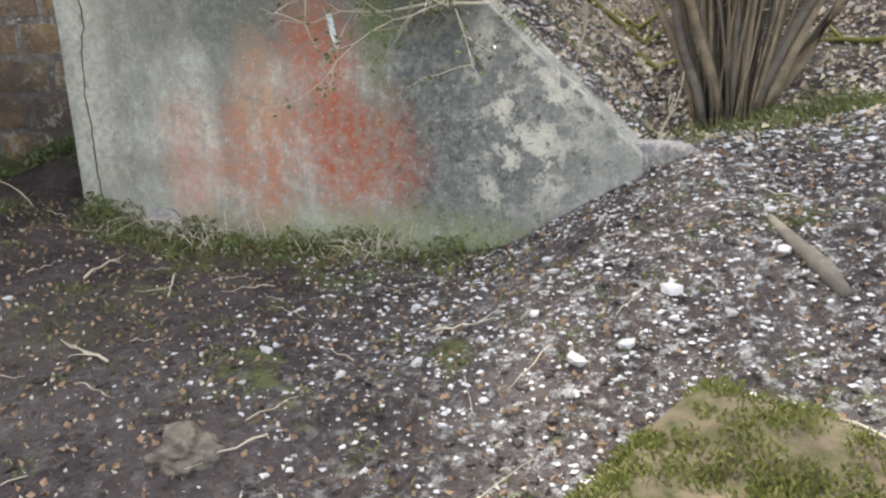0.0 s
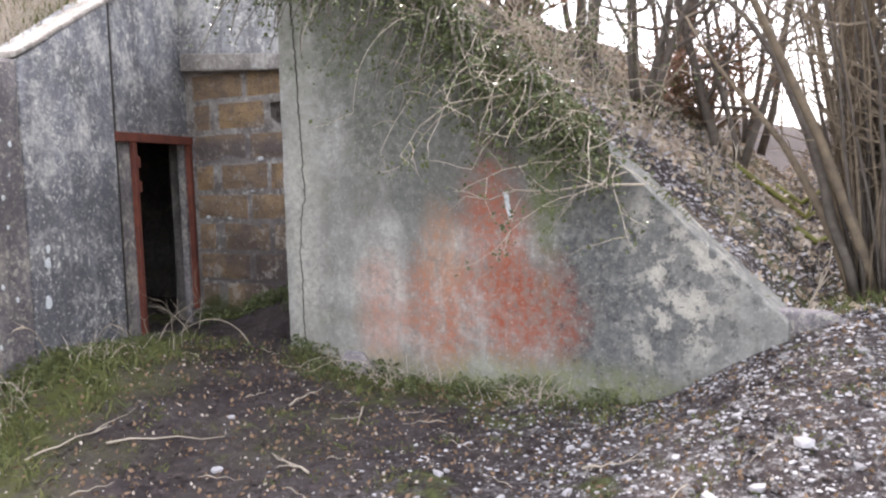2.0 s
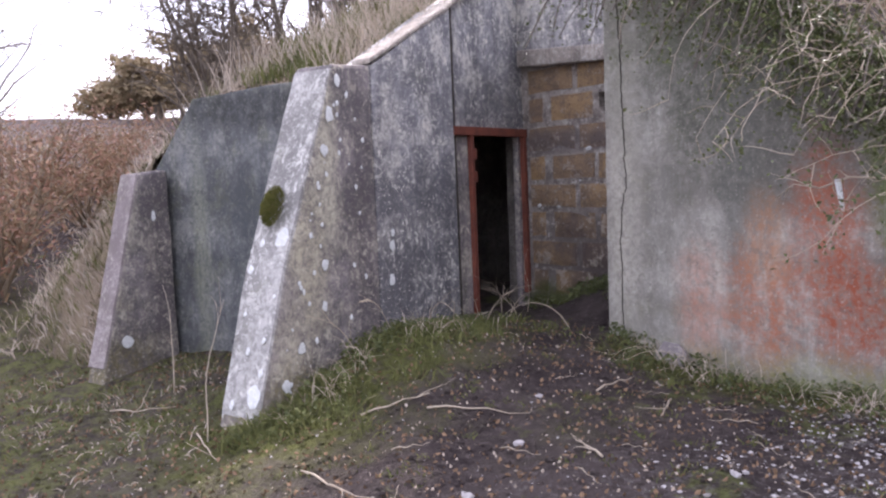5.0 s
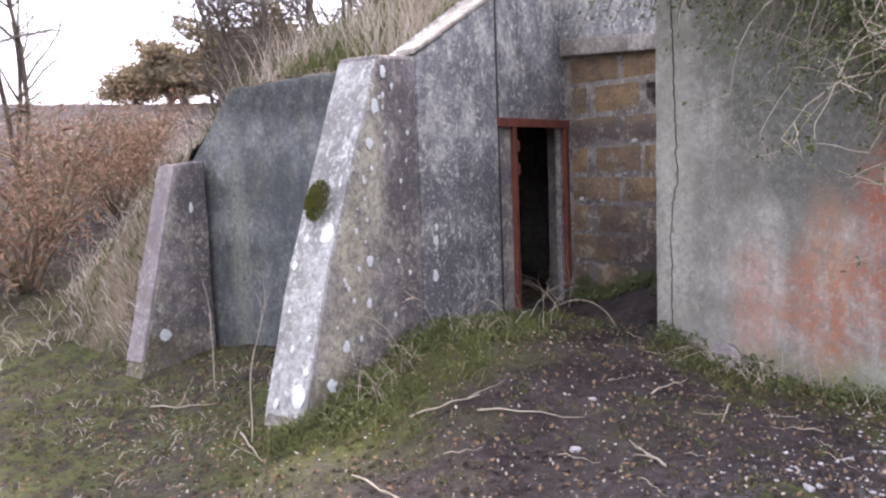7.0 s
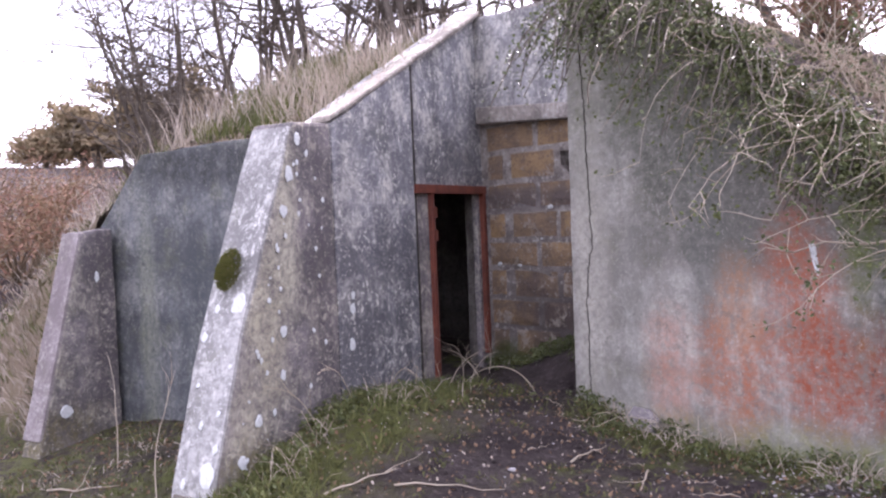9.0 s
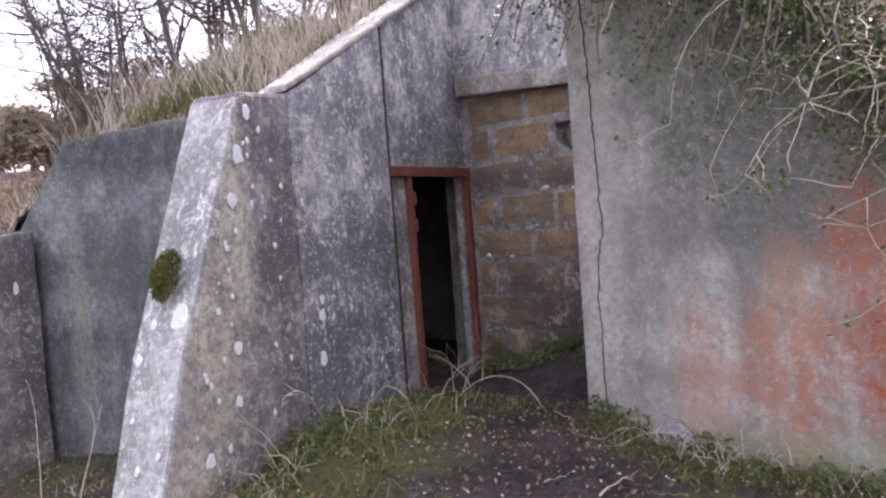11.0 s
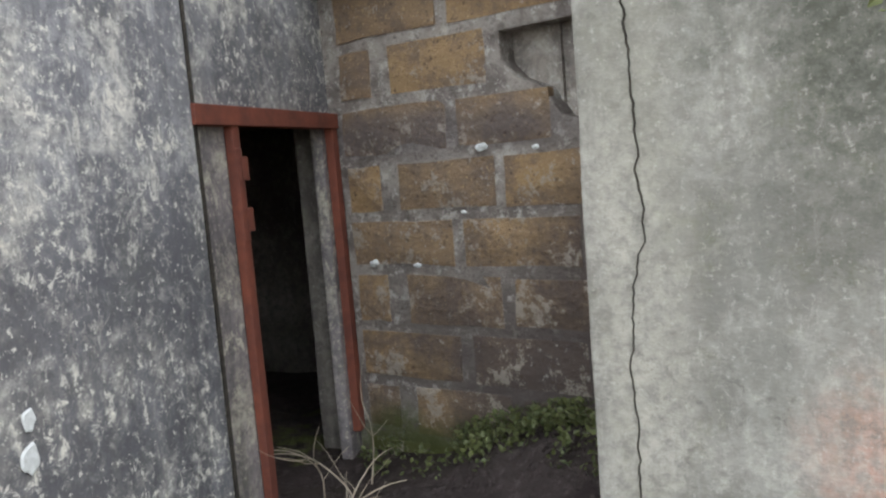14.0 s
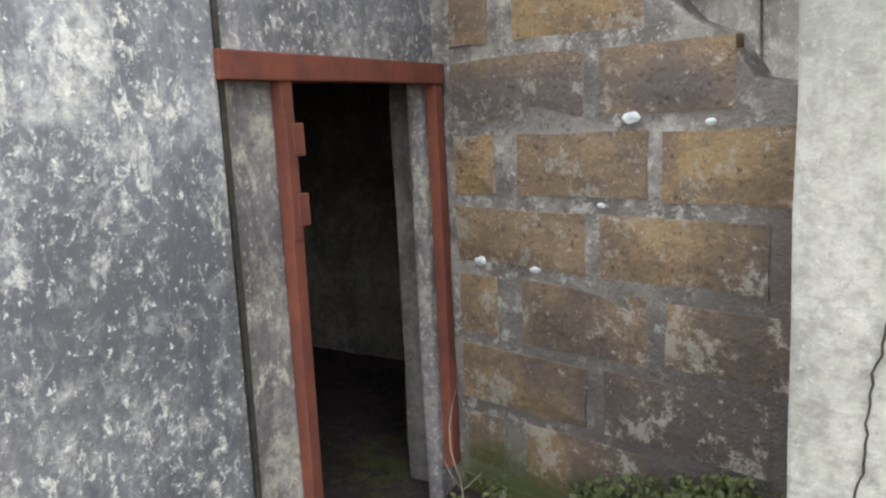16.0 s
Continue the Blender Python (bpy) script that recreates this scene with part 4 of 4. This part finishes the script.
for x, y, a, n in ((0.2, 7.4, 25, 1.1), (0.7, 7.0, -12, 0.9), (1.0, 7.9, 40, 1.2), (2.3, 6.4, 150, 0.9), (2.6, 7.1, 20, 1.3), (0.4, 8.1, 5, 1.2)):
    pts = [Vector((x + math.cos(radians(a)) * n * k / 6, y + math.sin(radians(a)) * n * k / 6, 0)) for k in range(7)]
    twig_thing("fallen_branch", [Vector((p.x, p.y, surface_z(p.x, p.y) + 0.02)) for p in pts], 0.028, "yellow-green mossy fallen branch on the bank", M_MOSS, 3)
for x, y, n in ((0.55, 5.5, 0.55), (0.95, 5.3, 0.45), (0.35, 5.9, 0.5)):
    twig_thing("dry_sapling", wander(Vector((x, y, surface_z(x, y) - 0.02)), Vector((0.25, 0, 1)), n, 6, 0.2), 0.008, "thin pale bare sapling on the chalk bank", M_STEM, 3)


def arch(start, heading, length, rise, r, label, mat=M_STEM, side=3):
    pts, d = [Vector(start)], Vector(heading).normalized()
    for k in range(10):
        d = (d + Vector((rnd(-0.1, 0.1), rnd(-0.1, 0.1), -rise))).normalized()
        pts.append(pts[-1] + d * length / 10)
    return twig_thing("dry_bramble", pts, r, label, mat, side)


for u, s, hx, hy, n in ((0.95, -0.10, 0.4, -0.3, 0.5), (0.6, -0.08, 0.3, -0.2, 0.45), (0.45, -0.12, -0.2, -0.4, 0.4), (1.3, -0.12, 0.5, -0.4, 0.55), (1.7, -0.2, 0.5, -0.5, 0.6), (2.0, -0.15, 0.3, -0.6, 0.6), (2.3, -0.12, 0.2, -0.5, 0.5), (0.75, -0.2, 0.1, 0.4, 0.4), (1.15, -0.25, 0.4, 0.3, 0.45), (0.35, -0.15, 0.2, 0.1, 0.35)):
    p = CORNER + OUT * u + LEFT * s
    arch((p.x, p.y, ground_z(p.x, p.y) - 0.01), (hx, hy, 1.3), n, 0.16, 0.004, "dry arching bramble stem at the wall foot")
arch((-2.15, 4.55, ground_z(-2.15, 4.55) - 0.01), (-0.3, -0.2, 1.2), 0.55, 0.22, 0.0045, "dry bent stem beside the painted wall", M_STEM, 0)
for x in (-1.5, -1.25, -0.9, -0.6, -0.3):
    arch((x, YR - 0.08, ground_z(x, YR - 0.08) - 0.01), (rnd(-0.6, 0.6), -0.5, 1.0), rnd(0.3, 0.5), 0.2, 0.003, "thin dry stem at the foot of the wall", M_STEM, 2)
for x, y, a in ((1.95 - 4.3, 2.2, 0.0), (-3.3, 2.35, 0.4)):
    arch((x, y, ground_z(x, y)), (-0.4, 0.3, 1.2), 0.75, 0.05, 0.004, "tall dry stalk leaning by the buttress")


# ---- ivy and hanging twigs on the painted wall ----
def ivy():
    ob = thing("ivy", "dark green ivy spilling over the wall top", "ivy", pose(-1.2, YR, 2.5))
    verts, faces, sv, sf = [], [], [], []
    for _ in range(230):
        x = rnd(-1.85, 0.1)
        top = along(x, RIGHT_TOP)
        start = Vector((x, YR + 0.05, top + rnd(0.0, 0.1)))
        length = rnd(0.15, 0.55) + 0.55 * rnd(0, 1) ** 2 * step(0.1, -0.9, x)
        pts = wander(start, Vector((rnd(-0.6, 0.6), -0.7, 0.3)), length, 8, 0.22, Vector((0, -0.02, -0.28)))
        pts = [Vector((p.x, min(p.y, YR - 0.015 - 0.05 * (i > 1)), p.z)) if p.z < top else p for i, p in enumerate(pts)]
        tube(sv, sf, [p - Vector((-1.2, YR, 2.5)) for p in pts], [0.004] * len(pts), 4)
        for p in pts:
            for _ in range(int(rnd(3, 11))):
                q = p + Vector((rnd(-1, 1), rnd(-0.8, 0.2), rnd(-1, 1))) * 0.07
                leaf(verts, faces, q - Vector((-1.2, YR, 2.5)), rnd(0.012, 0.034))
    raw("stem", sv, sf, M_DARKBARK, ob)
    raw("foliage", verts, faces, M_LEAF, ob)


ivy()


def trailing(name, starts, label, mat, leafmat, dense, box):
    """A loose curtain of thin trailing twigs with sparse leaves."""
    ob = thing(name, label, "bramble", pose(0, 0, 0))
    verts, faces, lv, lf = [], [], [], []
    for p, d, n in starts:
        pts = wander(p, d, n, 9, 0.25, Vector((0, 0, -0.12)))
        pts = [Vector((q.x, min(q.y, YR - 0.03) if q.x < 0.97 and q.z < along(q.x, RIGHT_TOP) + 0.02 and q.y < YR + 0.2 else q.y, max(q.z, surface_z(q.x, q.y) + 0.01) if q.y > YR + 0.3 else q.z)) for q in pts]
        tube(verts, faces, pts, [0.0045 * (1 - 0.08 * i) for i in range(len(pts))], 4)
        for q in pts[1:]:
            if rnd(0, 1) < 0.6:
                w = wander(q, Vector((rnd(-1, 1), rnd(-1, 0.2), rnd(-1, 0.6))), rnd(0.1, 0.3), 4, 0.3)
                tube(verts, faces, w, [0.0025, 0.002, 0.002, 0.0015, 0.001], 3)
                for e in w:
                    for _ in range(dense):
                        leaf(lv, lf, e + Vector((rnd(-1, 1), rnd(-1, 1), rnd(-1, 1))) * 0.04, rnd(0.015, 0.035))
    raw("stem", verts, faces, mat, ob)
    raw("foliage", lv, lf, leafmat, ob)


trailing("bramble", [(Vector((x, YR + rnd(-0.02, 0.15), along(x, RIGHT_TOP) + 0.03)), Vector((rnd(-0.8, 0.5), -0.9, 0.35)), rnd(0.5, 1.0)) for x in [rnd(-1.1, 0.25) for _ in range(38)]],
         "pale tangled bramble hanging over the painted wall", M_STEM, M_LEAF, 2, None)
trailing("bramble", [(Vector((x, y, surface_z(x, y))), Vector((rnd(-0.6, 0.8), rnd(-0.6, 0.6), 1)), rnd(0.6, 1.2)) for x, y in [(rnd(-1.5, 0.1), rnd(4.95, 6.2)) for _ in range(60)]],
         "grey-green bramble thicket on the bank", M_STEM, M_LEAF, 1, None)
hang = twig_thing("hanging_branch", [Vector(p) for p in ((0.35, YR - 0.1, 1.42), (0.15, YR - 0.25, 1.43), (-0.05, YR - 0.28, 1.40), (-0.25, YR - 0.25, 1.41), (-0.42, YR - 0.2, 1.36), (-0.6, YR - 0.12, 1.38), (-0.75, YR - 0.04, 1.30))], 0.007, "pale bare branch hanging before the painted wall", M_STEM, 6)
lv, lf = [], []
for k in range(3):
    blade(lv, lf, Vector((-0.32 + 0.006 * k, YR - 0.23, 1.40)), Vector((0.22, -0.1, -1)).normalized(), 0.15, 0.022, 0.0)
tagged(raw("dead_leaf", lv, lf, M_LICHEN), "long white dead leaf hanging from a branch", "leaf")


# ---- trees and bushes ----
def bare_tree(name, x, y, height, stems, spread, label, bark, group, r0=0.05, twigs=9, z=None):
    """Stems that fork into limbs and a crown of fine twigs."""
    ob = thing(name, label, "tree", pose(x, y, (surface_z(x, y) if z is None else z) - 0.05), group)
    verts, faces, tv, tf = [], [], [], []
    for k in range(stems):
        a = rnd(0, 6.3)
        h = height * rnd(0.7, 1.0)
        off = Vector((math.cos(a), math.sin(a), 0))
        pts = wander(off * rnd(0, 0.1 + r0), Vector((0, 0, 1)) + off * spread * rnd(0.3, 1.2), h, 9, 0.12, Vector((0, 0, 0.03)))
        r = r0 * rnd(0.6, 1.1)
        tube(verts, faces, pts, [r * (1 - 0.88 * i / 9) for i in range(10)], 6)
        for i in range(2, 10):
            for _ in range(2 if i > 3 else 1):
                d = Vector((rnd(-1, 1), rnd(-1, 1), rnd(-0.1, 1.0)))
                limb = wander(pts[i], d, h * rnd(0.15, 0.38), 5, 0.25, Vector((0, 0, 0.05)))
                rl = r * (1 - 0.88 * i / 9) * 0.6 + 0.003
                tube(tv, tf, limb, [rl, rl * 0.8, rl * 0.65, rl * 0.5, rl * 0.35, rl * 0.2], 4)
                for _ in range(twigs):
                    s = limb[random.randrange(1, 6)]
                    t = wander(s, Vector((rnd(-1, 1), rnd(-1, 1), rnd(-0.4, 0.9))), h * rnd(0.05, 0.16), 3, 0.3)
                    tube(tv, tf, t, [0.006, 0.005, 0.004, 0.002], 3)
    raw("trunk", verts, faces, bark, ob, True)
    raw("crown", tv, tf, bark, ob)
    return ob


def coppice(x, y):
    ob = thing("hazel_coppice", "many-stemmed brown hazel coppice on the chalk bank", "tree", pose(x, y, ground_z(x, y) - 0.05))
    verts, faces, tv, tf = [], [], [], []
    for k in range(110):
        a, q = rnd(0, 6.3), math.sqrt(rnd(0, 1))
        base = Vector((math.cos(a), math.sin(a), 0)) * 0.15 * q
        out = Vector((math.cos(a), math.sin(a), 0)) * (0.32 * q if k > 9 else 1.0)
        h = rnd(1.8, 3.2)
        pts = wander(base, Vector((0, 0, 1)) + out * rnd(0.2, 0.7), h, 10, 0.09 if k > 9 else 0.16)
        r = rnd(0.006, 0.015) if k > 7 else 0.032
        sv, sf = [], []
        tube(sv, sf, pts, [r * (1 - 0.8 * i / 10) for i in range(11)], 6)
        raw("stem", sv, sf, M_DARKBARK if k % 3 == 0 else M_BARK, ob, True)
        for i in range(3, 11):
            t = wander(pts[i], Vector((rnd(-1, 1), rnd(-1, 1), rnd(0, 1))), rnd(0.2, 0.6), 4, 0.25)
            tube(tv, tf, t, [0.006, 0.005, 0.004, 0.003, 0.0015], 3)
    raw("twig", tv, tf, M_BARK, ob)


coppice(1.30, 5.72)
TREES = ((-1.5, 8.6, 3.6, 4), (-0.7, 8.9, 4.0, 4), (-2.3, 8.2, 3.2, 4), (-3.3, 8.0, 3.3, 4), (-0.1, 9.6, 4.2, 4), (0.8, 10.0, 4.4, 5), (2.0, 9.5, 4.6, 5), (3.2, 9.0, 4.5, 5), (3.6, 7.2, 4.2, 5), (-4.4, 7.6, 3.4, 4), (-5.4, 7.8, 3.2, 4), (-6.6, 7.4, 3.2, 3), (-7.8, 6.8, 3.0, 3), (-5.9, 6.9, 2.6, 3), (-3.6, 7.2, 2.8, 4), (-2.6, 7.2, 2.4, 4), (-1.9, 7.9, 3.4, 3), (-1.0, 7.4, 2.8, 3), (0.2, 7.7, 3.0, 3), (1.2, 8.4, 3.6, 4), (-11.5, 8.6, 3.2, 4), (2.6, 7.4, 3.8, 5), (-9.6, 5.2, 3.2, 3), (-8.8, 6.0, 3.4, 3), (-9.0, 7.2, 4.0, 3), (-8.0, 7.8, 4.0, 3), (-7.0, 8.3, 4.2, 3), (-6.0, 8.8, 4.2, 3), (-10.6, 5.8, 3.0, 3), (-5.0, 9.0, 4.4, 3), (-0.3, 6.7, 2.4, 4), (-8.3, 4.9, 4.6, 4), (-7.6, 5.6, 4.6, 4), (-7.0, 6.1, 4.8, 4), (-6.4, 6.5, 4.6, 4), (-5.6, 6.5, 4.2, 4), (-9.2, 5.3, 4.6, 4))
for x, y, h, n in TREES:
    bare_tree("bare_tree", x, y, h, n, 0.35, "bare dark thorn tree with tangled twigs", M_DARKBARK if x < 1 else M_BARK, "bare trees on the bank", 0.045, 13 if x < -5 else 7)
bare_tree("bare_tree", -13.2, 2.9, 5.5, 3, 0.5, "slender bare birch with fine drooping twigs", M_DARKBARK, "bare trees on the bank", 0.05, 14)


def bush(name, x, y, size, height, count, mat, label, leafsize=0.05, z=None):
    ob = thing(name, label, "bush", pose(x, y, (surface_z(x, y) if z is None else z) - 0.05), "bushes round the shelter")
    verts, faces, lv, lf = [], [], [], []
    for _ in range(26):
        d = Vector((rnd(-1, 1), rnd(-1, 1), rnd(0.7, 1.6)))
        pts = wander(Vector((rnd(-1, 1), rnd(-1, 1), 0)) * 0.08, d, height * rnd(0.7, 1.1), 7, 0.18)
        pts = [Vector((p.x * size, p.y * size, max(0, p.z))) for p in pts]
        tube(verts, faces, pts, [0.02 * (1 - 0.8 * i / 7) for i in range(8)], 4)
        for p in pts[3:]:
            for _ in range(count):
                q = p + Vector((random.gauss(0, 1), random.gauss(0, 1), random.gauss(0, 0.8))) * 0.13 * height
                if noise.noise((q + Vector((x, y, 0))) * 2.2) > -0.2:
                    blade(lv, lf, q, Vector((rnd(-1, 1), rnd(-1, 1), rnd(0, 1))).normalized(), leafsize * rnd(0.6, 1.5), leafsize * 0.25, 0.1)
    raw("stem", verts, faces, M_BARK, ob)
    raw("foliage", lv, lf, mat, ob)


for x, y, s, h, mat in ((-7.6, 2.0, 1.0, 1.5, M_BROWNBUSH), (-8.6, 1.0, 1.0, 1.4, M_BROWNBUSH), (-7.2, 0.9, 1.0, 1.2, M_BROWNBUSH), (-9.6, 2.6, 1.1, 1.5, M_BROWNBUSH), (-10.2, 0.0, 1.1, 1.6, M_BUSH), (-12, 3.2, 1.2, 1.6, M_BROWNBUSH), (-13, 1.5, 1.2, 1.6, M_BROWNBUSH), (-10.0, 3.5, 1.0, 1.2, M_BROWNBUSH), (-11.5, 4.2, 1.0, 1.1, M_BROWNBUSH), (-15.5, 5.5, 1.2, 1.4, M_BROWNBUSH)):
    bush("gorse_bush", x, y, s, h, 40 if mat is M_BUSH else 16, mat, "dark green gorse bush on rough grass" if mat is M_BUSH else "brown leggy winter bush on rough grass", 0.07)
for x, y, s, h in ((2.9, 8.3, 1.1, 2.2), (3.9, 9.6, 1.2, 2.6), (-0.2, 8.2, 0.9, 1.0), (4.4, 7.2, 1.2, 2.2), (-1.6, 7.6, 0.9, 0.9)):
    bush("thorn_bush", x, y, s, h, 26, M_BROWNBUSH, "brown tangled thorn bush on the bank", 0.06)


def pine(x, y, z, height, width):
    ob = thing("pine_tree", "flat-topped dark pine on the far slope", "tree", pose(x, y, z), "pines on the far slope")
    verts, faces, lv, lf = [], [], [], []
    pts = wander(Vector((0, 0, 0)), Vector((0.1, 0, 1)), height, 7, 0.08)
    tube(verts, faces, pts, [0.22 * (1 - 0.7 * i / 7) for i in range(8)], 6)
    for _ in range(13):
        d = Vector((rnd(-1, 1), rnd(-1, 1), rnd(0.1, 0.5)))
        limb = wander(pts[random.randrange(3, 8)], d, width * rnd(0.4, 0.9), 4, 0.15)
        tube(verts, faces, limb, [0.07, 0.06, 0.05, 0.04, 0.02], 4)
        for e in limb[2:]:
            for _ in range(95):
                q = e + Vector((random.gauss(0, 0.30), random.gauss(0, 0.30), random.gauss(0.1, 0.12)))
                blade(lv, lf, q, Vector((rnd(-1, 1), rnd(-1, 1), rnd(0, 1))).normalized(), 0.22, 0.07, 0.1)
    raw("trunk", verts, faces, M_DARKBARK, ob)
    raw("crown", lv, lf, M_PINE, ob)


for x, y, h, w in ((-28, 10.4, 1.5, 1.5), (-30.5, 10.6, 1.3, 1.6), (-26.5, 11.2, 1.9, 1.7), (-24.5, 11.6, 2.0, 1.7), (-33, 10.0, 1.1, 1.6)):
    pine(x, y, ground_z(x, y) - 0.55, h * 1.2, w)


# low weeds at the foot of the walls and in the passage
def weeds(name, count, where, label):
    verts, faces = [], []
    for _ in range(count):
        x, y = where()
        if noise.noise(Vector((x * 4, y * 4, 2))) < -0.1:
            continue
        z = ground_z(x, y)
        for _ in range(9):
            leaf(verts, faces, Vector((x + rnd(-0.04, 0.04), y + rnd(-0.04, 0.04), z + rnd(0.0, 0.09))), rnd(0.012, 0.035))
    tagged(raw(name, verts, faces, M_LEAF), label, "weeds", kind="stuff")


weeds("weeds_passage", 260, lambda: (rnd(-3.1, -1.98), YB - 0.02 - 0.22 * rnd(0, 1) ** 2), "small green weeds and moss along the block wall")
weeds("weeds_front", 230, lambda: (rnd(-2.0, 0.2), YR - 0.02 - 0.4 * rnd(0, 1) ** 2), "low dark green weeds along the painted wall")
weeds("weeds_side", 160, lambda: side_spot(0.9, 3.0, -0.35, -0.02), "low green weeds along the side wall")
